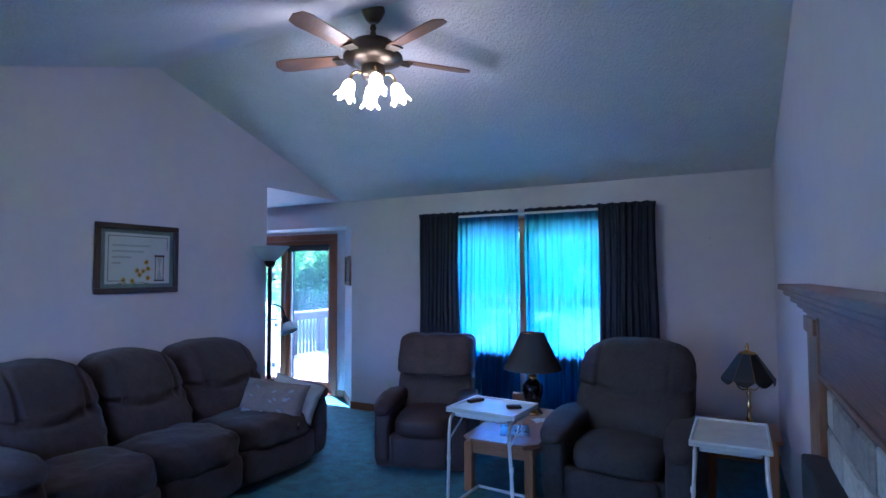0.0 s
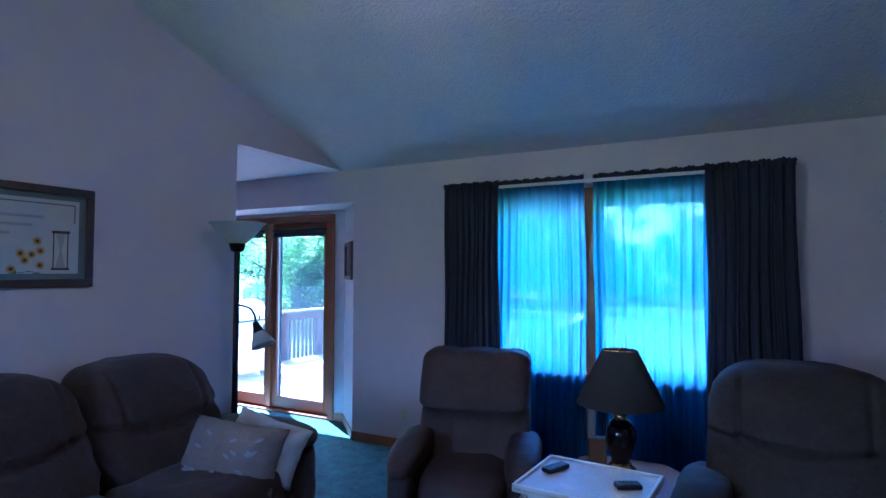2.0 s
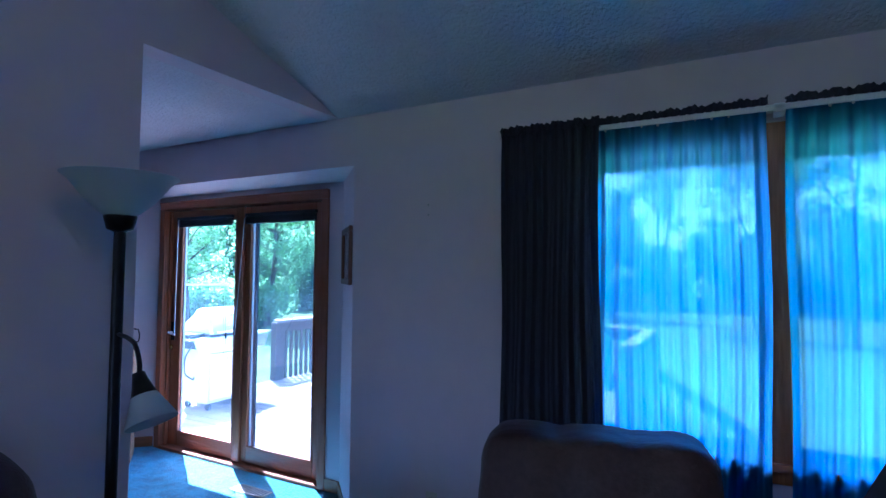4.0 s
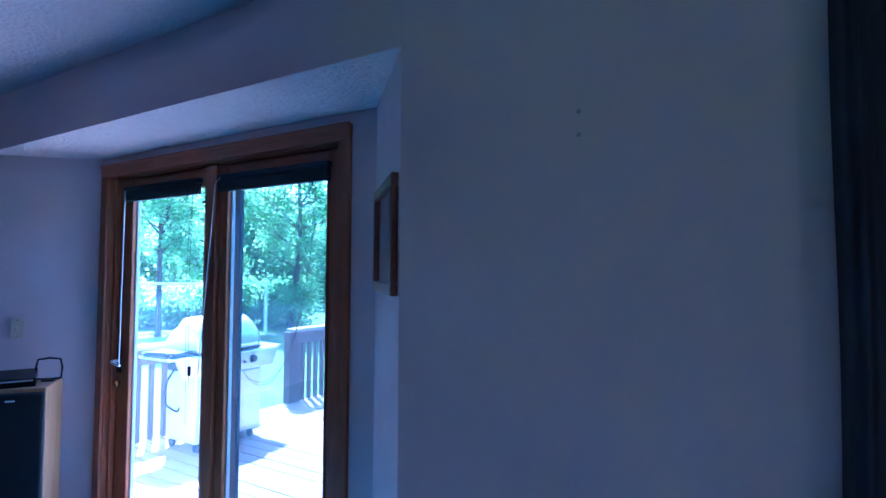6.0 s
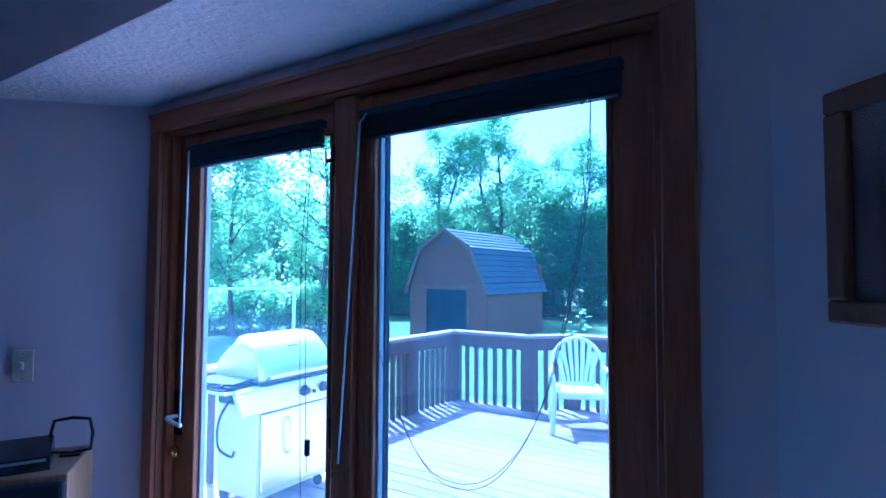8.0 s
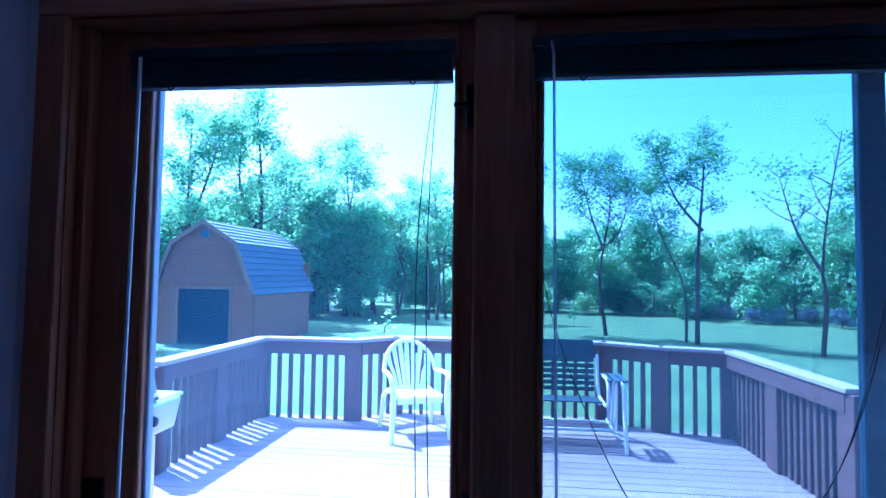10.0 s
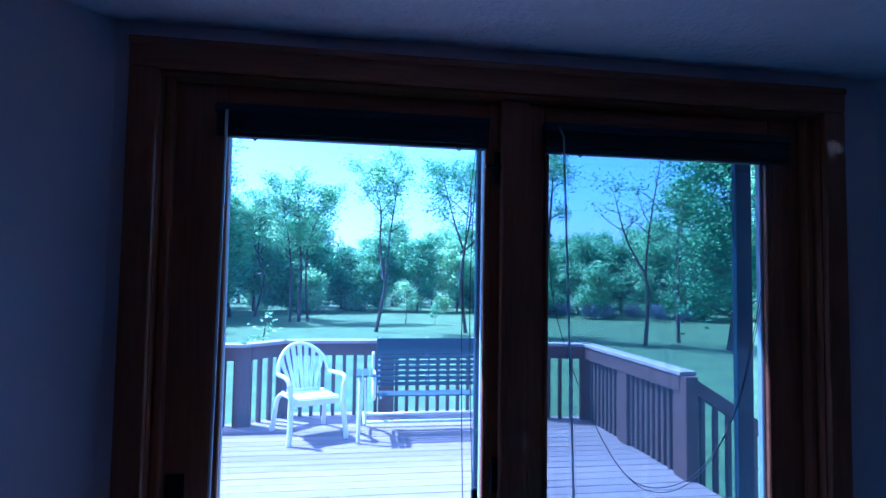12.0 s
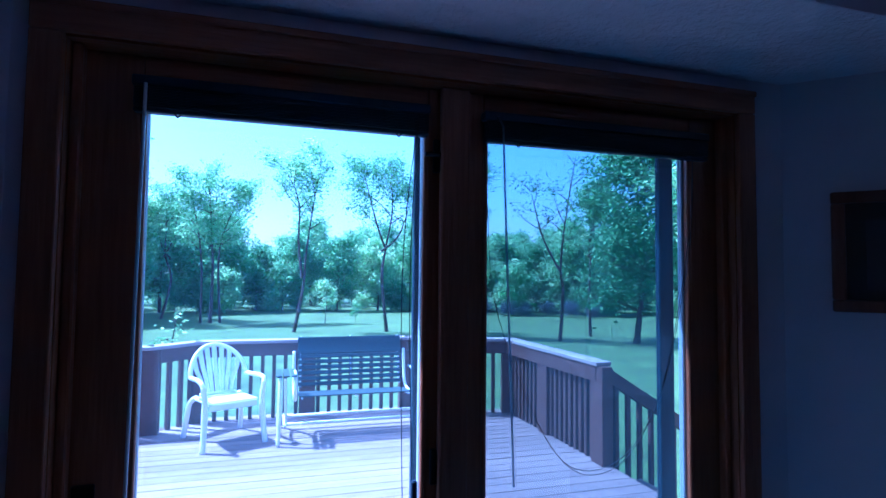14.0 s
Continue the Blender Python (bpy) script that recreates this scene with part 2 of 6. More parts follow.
def cushion(bm, x0, x1, y0, y1, z0, z1, p=4.0, n=14, puff=0.0, wob=0.006, seed=0.0, m=None, bend=None):
    """A soft padded block: a superellipsoid with small creases."""
    r = bmesh.ops.create_cube(bm, size=2.0)
    bmesh.ops.subdivide_edges(bm, edges=list({e for v in r["verts"] for e in v.link_edges}), cuts=n - 1, use_grid_fill=True)
    vs = [v for v in bm.verts if not v.tag]
    c = Vector(((x0 + x1) / 2, (y0 + y1) / 2, (z0 + z1) / 2))
    h = Vector(((x1 - x0) / 2, (y1 - y0) / 2, (z1 - z0) / 2))
    for v in vs:
        d = v.co.copy()
        s = (abs(d.x) ** p + abs(d.y) ** p + abs(d.z) ** p) ** (1 / p)
        d /= s
        d *= 1 + puff * (1 - max(abs(d.x), abs(d.y), abs(d.z)))
        q = Vector((d.x * h.x, d.y * h.y, d.z * h.z))
        q += wob * noise.noise_vector((q + c) * 7 + Vector((seed, seed, 0)))
        q += 0.4 * wob * noise.noise_vector((q + c) * 22 + Vector((0, seed, seed)))
        if bend:
            q = bend(q)
        v.co = c + q
        if m is not None:
            v.co = m @ v.co
        v.tag = True
    return bm


# ---- the house ----
EAVE, RIDGE_Y, RIDGE, XR, XL, YB, SOF = 2.465, -2.47, 3.285, 4.34, -0.13, -7.2, 2.165
DW, DX = -4.6, 0.43     # far end of the dining side; plane of the patio door wall


def build_shell():
    floor = setting("floor", prism(bmesh.new(), [(DW - 0.1, -4.5), (XL - 0.12, -4.5), (XL - 0.12, YB - 0.1), (XR + 0.15, YB - 0.1), (XR + 0.15, 0.0), (DW - 0.1, 0.0)], -0.2, 0.0), CARPET, "teal wall-to-wall cut pile carpet", "carpet")
    bm = prism(bmesh.new(), [(-2.93, 0), (0, 0), (-DX, DX), (-2.93 + DX, DX)], -0.2, 0.0)
    setting("floor_bay", bm, CARPET, "teal carpet running into the bay", "carpet")
    # window wall with its opening
    bm = bmesh.new()
    X0, X1, Z0, Z1 = 1.40, 2.95, 0.78, 2.06
    box(bm, 0.0, X0, 0.0, 0.16, -0.2, 2.62), box(bm, X1, XR + 0.15, 0.0, 0.16, -0.2, 2.62)
    box(bm, X0, X1, 0.0, 0.16, -0.2, Z0), box(bm, X0, X1, 0.0, 0.16, Z1, 2.62)
    setting("wall_north", bm, WALL, "pale painted wall around the curtained window", "wall")
    bm = bmesh.new()
    box(bm, -2.93, 0.0, -0.001, 0.16, SOF + 0.001, 2.62)
    box(bm, DW - 0.1, -2.93, 0.0, 0.16, -0.2, 2.62)
    setting("wall_bay_header", bm, WALL, "pale painted wall above the door bay", "wall")
    t = 0.15
    for name, a, b in (("wall_bay_east", (0, 0), (-DX, DX)), ("wall_bay_west", (-2.93 + DX, DX), (-2.93, 0))):
        o = Vector((b[0] - a[0], b[1] - a[1])).normalized()
        nrm = Vector((o.y, -o.x)) * t
        bm = prism(bmesh.new(), [a, b, (b[0] + nrm.x, b[1] + nrm.y), (a[0] + nrm.x, a[1] + nrm.y)], -0.2, SOF)
        setting(name, bm, WALL, "pale slanted side wall of the door bay", "wall")
    bm = bmesh.new()
    box(bm, -DX, -0.60, DX, DX + 0.15, -0.2, SOF), box(bm, -2.93 + DX, -2.42, DX, DX + 0.15, -0.2, SOF), box(bm, -2.42, -0.60, DX, DX + 0.15, 2.07, SOF)
    setting("wall_bay_door", bm, WALL, "pale painted wall round the patio door", "wall")
    bm = bx(-3.1, 0.17, 0.002, 0.60, SOF, SOF + 0.2)
    setting("ceiling_bay", bm, CEIL, "white textured soffit of the door bay", "ceiling")
    # gable wall between living and dining side, open at its north end
    s = (RIDGE - EAVE) / -RIDGE_Y
    back = 2 * RIDGE_Y
    pts = [(-5.2, 0), (-1.246, 0), (-1.246, EAVE), (0, EAVE), (0, EAVE + 0.05), (RIDGE_Y, RIDGE + 0.05), (back, EAVE + 0.05), (-5.2, EAVE + 0.05)]
    setting("wall_west", prism(bmesh.new(), pts, XL - 0.12, XL, "x"), WALL, "pale gable wall ending beside the dining opening", "wall")
    pts = [(YB, -0.2), (0, -0.2), (0, EAVE + 0.05), (RIDGE_Y, RIDGE + 0.05), (back, EAVE + 0.05), (YB, EAVE + 0.05)]
    setting("wall_east", prism(bmesh.new(), pts, XR, XR + 0.15, "x"), WALL, "pale gable wall behind the fireplace", "wall")
    setting("wall_west_back", bx(XL - 0.12, XL, YB, -5.2, -0.2, EAVE + 0.05), WALL, "plain pale wall at the back of the room", "wall")
    setting("wall_dining_south", bx(DW - 0.15, XL - 0.12, -4.65, -4.5, -0.2, 2.7), WALL, "plain pale wall closing the dining side", "wall")
    # unseen opening with a window, added to let skylight in from behind
    bm = bmesh.new()
    W0, W1, S0, S1 = 0.0, 1.5, 0.75, 2.1
    box(bm, XL - 0.12, W0, YB - 0.15, YB, -0.2, 2.7), box(bm, W1, XR + 0.15, YB - 0.15, YB, -0.2, 2.7)
    box(bm, W0, W1, YB - 0.15, YB, -0.2, S0), box(bm, W0, W1, YB - 0.15, YB, S1, 2.7)
    setting("wall_south", bm, WALL, "plain pale wall closing the room, with an added window", "wall")
    w = tagged(new("added_window"), "unseen oak-framed window added at the back for daylight", "window", kind="structure")
    for x0, x1, z0, z1 in ((W0, W0 + 0.06, S0, S1), (W1 - 0.06, W1, S0, S1), (0.72, 0.78, S0 + 0.06, S1 - 0.06), (W0 + 0.06, W1 - 0.06, S0, S0 + 0.06), (W0 + 0.06, W1 - 0.06, S1 - 0.06, S1)):
        part("window_frame", bx(x0, x1, YB - 0.10, YB - 0.04, z0, z1, 0.003, 1), OAK, w)
    for x0, x1 in ((W0 + 0.06, 0.72), (0.78, W1 - 0.06)):
        part("pane", bx(x0, x1, YB - 0.073, YB - 0.068, S0 + 0.06, S1 - 0.06), GLASS, w).visible_shadow = False
    setting("wall_dining_west", bx(DW - 0.15, DW, -4.5, 0.0, -0.2, 2.7), WALL, "plain pale wall closing the dining side", "wall")
    # ceilings
    pts = [(0.0, EAVE), (RIDGE_Y, RIDGE), (back, EAVE), (back, EAVE + 0.2), (RIDGE_Y, RIDGE + 0.2), (0.0, EAVE + 0.2)]
    setting("ceiling", prism(bmesh.new(), pts, XL - 0.06, XR + 0.15, "x"), CEIL, "white vaulted ceiling with knockdown texture", "ceiling")
    setting("ceiling_back", bx(XL - 0.12, XR + 0.15, YB, back, EAVE, EAVE + 0.2), CEIL, "flat white textured ceiling", "ceiling")
    setting("ceiling_dining", bx(DW, XL - 0.121, -4.5, 0.0, EAVE, EAVE + 0.2), CEIL, "flat white textured ceiling over the dining side", "ceiling")
    # skirting
    for i, (a, b) in enumerate((((0.0, 0.0), (XR, 0.0)), ((0.0, 0.0), (-DX, DX)), ((-2.93 + DX, DX), (-2.93, 0.0)), ((-DX, DX), (-0.555, DX)), ((XL, -5.2), (XL, -1.246)), ((XL - 0.12, -1.246), (XL, -1.246)))):
        d = Vector((b[0] - a[0], b[1] - a[1]))
        L = d.length
        ang = math.degrees(math.atan2(d.y, d.x))
        side = -0.012 if i in (0,) else 0.012
        if i in (2, 3, 1):
            side = 0.012
        if i == 4:
            side = -0.012
        if i == 5:
            side = 0.012
        bm = bx(0, L, min(0, side), max(0, side), 0.0, 0.085, 0.003, 1)
        ob = setting("baseboard", bm, OAKX, "honey oak baseboard along the wall", "baseboard")
        ob.matrix_world = pose(a[0], a[1], 0.0, 0, 0, ang)


    # eave out of view, added to keep direct sun off the sheers
    setting("unseen_eave", bx(DW - 0.6, XR + 0.6, 0.162, 0.86, 2.37, 2.60), WHITEMETAL, "unseen white boxed roof eave added to shade the wall", "eave")


build_shell()
GROUND = -0.72
setting("ground", prism(bmesh.new(), [(-900, -900), (900, -900), (900, 900), (-900, 900)], GROUND - 0.5, GROUND), GRASS, "mown green lawn with tree shade", "lawn")


# ---- window, curtains, patio door ----
def build_window():
    w = tagged(new("window_1"), "pair of oak double-hung windows behind sheer curtains", "window", kind="structure")
    w.location = (2.175, 0.0, 0.78)
    o = Matrix.Translation(-w.location)
    def p(name, bm, m, par=w, label="", smooth=False):
        bmesh.ops.transform(bm, matrix=o, verts=bm.verts[:])
        return part(name, bm, m, par, label, smooth)
    for x0, x1 in ((1.34, 1.40), (2.95, 3.01), (2.117, 2.198)):
        p("casing", bx(x0, x1, -0.022, -0.001, 0.70, 2.15, 0.004, 1), OAK)
    p("casing", bx(1.40, 2.117, -0.021, -0.001, 2.06, 2.15, 0.004, 1), OAKX)
    p("casing", bx(2.198, 2.95, -0.021, -0.001, 2.06, 2.15, 0.004, 1), OAKX)
    p("window_sill", bx(1.32, 3.03, -0.05, 0.05, 0.755, 0.785, 0.005, 2), OAKX)
    p("mullion", bx(2.13, 2.185, 0.0, 0.15, 0.787, 2.058), OAK)
    for a, b in ((1.40, 2.13), (2.185, 2.95)):
        for z0, z1, y in ((0.787, 1.41, 0.055), (1.38, 2.058, 0.095)):
            s = p("sash", bx(a, a + 0.045, y, y + 0.035, z0, z1, 0.003, 1), OAK)
            p("sash_stile", bx(b - 0.045, b, y, y + 0.035, z0, z1, 0.003, 1), OAK)
            p("sash_rail", bx(a + 0.045, b - 0.045, y, y + 0.035, z0, z0 + 0.045, 0.003, 1), OAKX)
            p("sash_rail", bx(a + 0.045, b - 0.045, y, y + 0.035, z1 - 0.04, z1, 0.003, 1), OAKX)
            g = p("pane", bx(a + 0.045, b - 0.045, y + 0.015, y + 0.019, z0 + 0.045, z1 - 0.04), GLASS)
            g.visible_shadow = False


def curtain(bm, x0, x1, y, ztop, zbot, folds, amp, seed, gather=0.0, nx=120, nz=26):
    rows = []
    rnd = random.Random(seed)
    ph = [rnd.uniform(0, 6.28) for _ in range(4)]
    for j in range(nz + 1):
        v = j / nz
        z = ztop + (zbot - ztop) * v
        row = []
        for i in range(nx + 1):
            u = i / nx
            a = amp * (0.65 + 0.35 * v)
            f = folds * 2 * math.pi
            d = a * math.sin(f * u + ph[0] + 0.5 * math.sin(2.1 * v + ph[1])) + 0.45 * a * math.sin(f * 2.3 * u + ph[2] + 0.8 * v)
            xx = x0 + (x1 - x0) * u + gather * v * (u - 0.5) * (x1 - x0) + 0.006 * math.sin(9 * v + ph[3] + 5 * u)
            zz = z + ((0.003 * math.sin(f * 1.4 * u + ph[1]) + 0.005 * math.sin(f * 0.37 * u + ph[2])) if j == 0 else 0)
            row.append(bm.verts.new((xx, y + d, zz)))
        rows.append(row)
    for a, b in zip(rows, rows[1:]):
        for i in range(nx):
            bm.faces.new((a[i], a[i + 1], b[i + 1], b[i]))
    return bm


def build_curtains():
    rod = thing("curtain_rod", "white metal double curtain rod on brackets", "curtain rod", Matrix.Translation((2.2, 0, 2.19)))
    part("rod", bx(-1.19, 1.21, -0.098, -0.088, -0.012, 0.012, 0.003, 1), WHITEMETAL, rod)
    part("rear_rod", bx(-1.17, 1.19, -0.058, -0.050, -0.012, 0.012, 0.003, 1), WHITEMETAL, rod)
    for x in (-1.18, -0.03, 1.2):
        part("bracket", bx(x - 0.02, x + 0.02, -0.098, -0.0015, -0.02, 0.016, 0.003, 1), WHITEMETAL, rod)
    for x0, x1, s, lab in ((1.0, 1.47, 3, "dark blue pleated drape hanging at the window"), (2.93, 3.43, 8, "dark blue pleated drape hanging at the window")):
        t = thing("drape", lab, "curtain", group="drapes at the window")
        bm = curtain(bmesh.new(), x0, x1, -0.125, 2.222, 0.06, 8, 0.022, s, 0.06)
        part("fabric", bm, DRAPE, t, smooth=True)
        bm = curtain(bmesh.new(), x0 - 0.005, x1 + 0.005, -0.13, 2.236, 2.19, 13, 0.016, s + 1, 0, 160, 3)
        part("ruffle", bm, DRAPE, t, "gathered heading", smooth=True)
    for x0, x1, s in ((1.44, 2.13, 5), (2.19, 2.96, 11)):
        t = thing("sheer_curtain", "translucent blue sheer curtain glowing with daylight", "curtain", group="sheers at the window")
        part("fabric", curtain(bmesh.new(), x0, x1, -0.07, 2.20, 0.08, 9.5, 0.017, s, 0.0, 150), SHEER, t, smooth=True)
        bm = curtain(bmesh.new(), x0, x1, -0.086, 2.238, 2.204, 21, 0.012, s + 1, 0, 170, 3)
        part("ruffle", bm, DRAPE, t, "gathered dark heading", smooth=True)


def build_patio_door():
    d = tagged(new("door_1"), "closed stained wood patio door with two glass panels", "patio door", kind="structure")
    d.location = (-1.51, 0.5, 0.0)
    o = Matrix.Translation(-d.location)
    def p(name, bm, m, par=d, label="", smooth=False):
        bmesh.ops.transform(bm, matrix=o, verts=bm.verts[:])
        return part(name, bm, m, par, label, smooth)
    Y = 0.43
    # casing with a stepped profile
    for x0, x1, s in ((-2.464, -2.398, 1), (-0.618, -0.552, -1)):
        p("casing", bx(x0, x1, Y - 0.02, Y - 0.001, 0.0, 2.052, 0.005, 2), DOORWOOD)
    p("casing", bx(-2.464, -0.552, Y - 0.021, Y - 0.001, 2.052, 2.118, 0.005, 2), DOORWOODX)
    p("backband", bx(-2.464, -0.552, Y - 0.028, Y - 0.021, 2.104, 2.122, 0.003, 1), DOORWOODX)
    # jambs
    p("jamb", bx(-2.42, -2.398, Y, 0.60, 0.0, 2.07), DOORWOOD)
    p("jamb", bx(-0.618, -0.60, Y, 0.60, 0.0, 2.07), DOORWOOD)
    p("jamb", bx(-2.398, -0.618, Y, 0.60, 2.048, 2.068), DOORWOODX)
    for x0, x1 in ((-2.3975, -2.376), (-0.640, -0.6185)):
        p("weather_strip", bx(x0, x1, 0.534, 0.602, 0.024, 2.046, 0.003, 1), mat("pale_vinyl", (0.55, 0.58, 0.62), 0.5, 0, 0.1, 8))
    p("threshold", bx(-2.398, -0.618, Y - 0.02, 0.66, -0.03, 0.022, 0.004, 1), DOORWOODX)
    for x0, x1 in ((-2.396, -2.375), (-0.641, -0.62)):
        p("stop", bx(x0, x1, 0.455, 0.485, 0.02, 2.046, 0.003, 1), DOORWOOD)
    # two panels and the post between
    for side, X0, X1, G0, G1 in ((0, -2.395, -1.525, -2.262, -1.578), (1, -1.49, -0.621, -1.42, -0.735)):
        y0, y1 = 0.488, 0.532
        p("stile", bx(X0, G0, y0, y1, 0.024, 2.045, 0.004, 1), DOORWOOD)
        p("stile", bx(G1, X1, y0, y1, 0.024, 2.045, 0.004, 1), DOORWOOD)
        p("rail", bx(G0, G1, y0 + 0.001, y1, 0.024, 0.142, 0.004, 1), DOORWOODX)
        p("rail", bx(G0, G1, y0 + 0.001, y1, 1.955, 2.045, 0.004, 1), DOORWOODX)
        for a, b, c, e in ((G0, G0 + 0.012, 0.142, 1.955), (G1 - 0.012, G1, 0.142, 1.955), (G0, G1, 0.142, 0.154), (G0, G1, 1.943, 1.955)):
            p("glazing_bead", bx(a, b, y0 - 0.004, y0 + 0.012, c, e, 0.003, 1), DOORWOOD)
        for a, b in ((G0 + 0.0005, G0 + 0.010), (G1 - 0.010, G1 - 0.0005)):
            p("glazing_seal", bx(a, b, 0.5145, 0.534, 0.145, 1.952, 0.002, 1), mat("pale_seal", (0.42, 0.47, 0.52), 0.5, 0, 0.1, 8))
        g = p("pane", bx(G0, G1, 0.508, 0.514, 0.142, 1.955), DOORGLASS)
        g.visible_shadow = False
    p("post", bx(-1.548, -1.468, 0.462, 0.487, 0.024, 2.045, 0.006, 2), DOORWOOD)
    for z in (1.86, 1.05, 0.25):
        h = p("hinge", bx(-1.566, -1.549, 0.472, 0.486, z - 0.045, z + 0.045, 0.003, 1), BLACKMETAL)
    bm = bx(-1.59, -1.53, 0.468, 0.477, 1.857, 1.869, 0.003, 1)
    p("latch_bar", bm, BLACKMETAL)
    # lever and deadbolt
    bm = bx(-2.37, -2.325, 0.478, 0.488, 0.92, 1.08, 0.004, 2)
    h = p("door_handle", bm, BLACKMETAL, label="dark escutcheon with a chrome lever")
    bm = tube(bmesh.new(), arc([(-2.347, 0.478, 0.99), (-2.347, 0.44, 0.99), (-2.31, 0.43, 0.985), (-2.25, 0.432, 0.978)], 5), 0.008)
    p("lever", bm, WHITEMETAL, smooth=True)
    bm = lathe(bmesh.new(), [(0.0, 0), (0.022, 0), (0.022, 0.012), (0.012, 0.02), (0.0, 0.02)], 16)
    bmesh.ops.transform(bm, matrix=pose(-2.347, 0.478, 0.86, 90), verts=bm.verts[:])
    p("deadbolt", bm, BRASS, smooth=True)
    # insect screen outside the fixed panel
    s = tagged(new("screen_door"), "sliding insect screen with a dark blue metal frame", "screen door", kind="structure")
    s.location = (-1.14, 0.62, 0)
    SF = mat("screen_frame", (0.018, 0.035, 0.055), 0.5, 0.3, 0.15, 15)
    for a, b, c, e in ((-1.583, -1.465, 0.02, 2.05), (-0.752, -0.697, 0.02, 2.05), (-1.465, -0.752, 0.02, 0.10), (-1.465, -0.752, 1.99, 2.05)):
        bm = bx(a + 1.14, b + 1.14, -0.012, 0.012, c, e, 0.003, 1)
        part("frame", bm, SF, s)
    bm = bx(-1.465 + 1.14, -0.752 + 1.14, -0.001, 0.001, 0.10, 1.99)
    part("mesh", bm, SCREEN, s, "fine grey screen mesh")


def build_blinds():
    BL = mat("dark_blind_slat", (0.015, 0.03, 0.05), 0.45, 0.2, 0.2, 15)
    CORD = mat("dark_cord", (0.05, 0.055, 0.06), 0.8)
    for x0, x1, which in ((-2.275, -1.585, 0), (-1.435, -0.70, 1)):
        cx = (x0 + x1) / 2
        t = thing("mini_blind", "dark blue raised mini blind at the glass door", "blind", Matrix.Translation((cx, 0.452, 1.985)), "blinds of the patio door")
        w = (x1 - x0) / 2
        part("headrail", bx(-w, w, -0.014, 0.018, -0.024, 0.0, 0.003, 1), BL, t)
        for k in range(12):
            z = -0.028 - k * 0.0036
            bm = bx(-w + 0.005, w - 0.005, -0.013 + 0.001 * (k % 2), 0.013, z - 0.0024, z)
            part("slat", bm, BL, t)
        part("bottom_rail", bx(-w + 0.004, w - 0.004, -0.012, 0.014, -0.083, -0.072, 0.003, 1), BL, t)
        for sx in (-w + 0.09, w - 0.09):
            part("cord_end", tube(bmesh.new(), arc([(sx, -0.012, -0.08), (sx + 0.006, -0.014, -0.092), (sx + 0.014, -0.013, -0.083)], 4), 0.0018, 5), CORD, t)
        if which:
            part("wand", tube(bmesh.new(), [(-w + 0.036, -0.018, -0.015), (-w + 0.038, -0.047, -0.05), (-w + 0.040, -0.117, -0.95)], 0.0030, 6), cloth("clear_wand", (0.55, 0.60, 0.66), 0.6, 0.4), t, "clear plastic tilt wand")
            for dz, dx in ((0, 0), (0.012, 0.006)):
                q = [(-1.44, 1.92), (-1.425, 1.70), (-1.405, 1.479), (-1.315, 1.227), (-1.219, 1.062), (-1.121, 1.001 + dz), (-1.003, 1.038 + dz), (-0.898, 1.186), (-0.833 + dx, 1.403), (-0.779 + dx, 1.691), (-0.765, 1.92)]
                part("cord", tube(bmesh.new(), arc([(x - cx, -0.012, z - 1.985) for x, z in q], 5), 0.0010, 5), CORD, t)
        else:
            for k, (dx, L) in enumerate(((0.0, 1.05), (-0.02, 1.25))):
                q = [(w - 0.03, -0.012, -0.02), (w - 0.05 + dx, -0.014, -0.45), (w - 0.035 + dx, -0.013, -L)]
                part("cord", tube(bmesh.new(), arc(q, 6), 0.0012, 5), CORD, t)
            part("wand", tube(bmesh.new(), [(-w + 0.03, -0.018, -0.02), (-w + 0.02, -0.02, -1.0)], 0.004, 6), mat("white_wand", (0.6, 0.65, 0.7), 0.3), t, "white plastic tilt wand")
            part("tassel", bx(w - 0.04, w - 0.025, -0.02, -0.006, -1.0, -0.95, 0.003, 1), BL, t)


def plate(name, m, label, holes):
    t = thing(name, label, name.replace("_", " "), m)
    part("plate", bx(-0.035, 0.035, -0.006, 0.0, -0.058, 0.058, 0.003, 2), PLASTIC, t)
    dark = mat("slot_dark", (0.03, 0.028, 0.025), 0.5)
    if holes == "outlet":
        for z in (-0.024, 0.024):
            s = part("socket", bx(-0.017, 0.017, -0.009, -0.006, z - 0.014, z + 0.014, 0.002, 1), PLASTIC, t)
            for x in (-0.006, 0.006):
                part("slot", bx(x - 0.0012, x + 0.0012, -0.0105, -0.009, z - 0.004, z + 0.005), dark, s)
    else:
        part("toggle", bx(-0.006, 0.006, -0.016, -0.006, -0.014, 0.014, 0.003, 1), PLASTIC, t)
    for z in ((-0.045, 0.045) if holes == "switch" else (0.0,)):
        bm = lathe(bmesh.new(), [(0.0, 0.002), (0.004, 0.0015), (0.004, 0.0)], 10)
        bmesh.ops.transform(bm, matrix=pose(0, -0.006, z, 90), verts=bm.verts[:])
        part("screw", bm, BRASS, t)


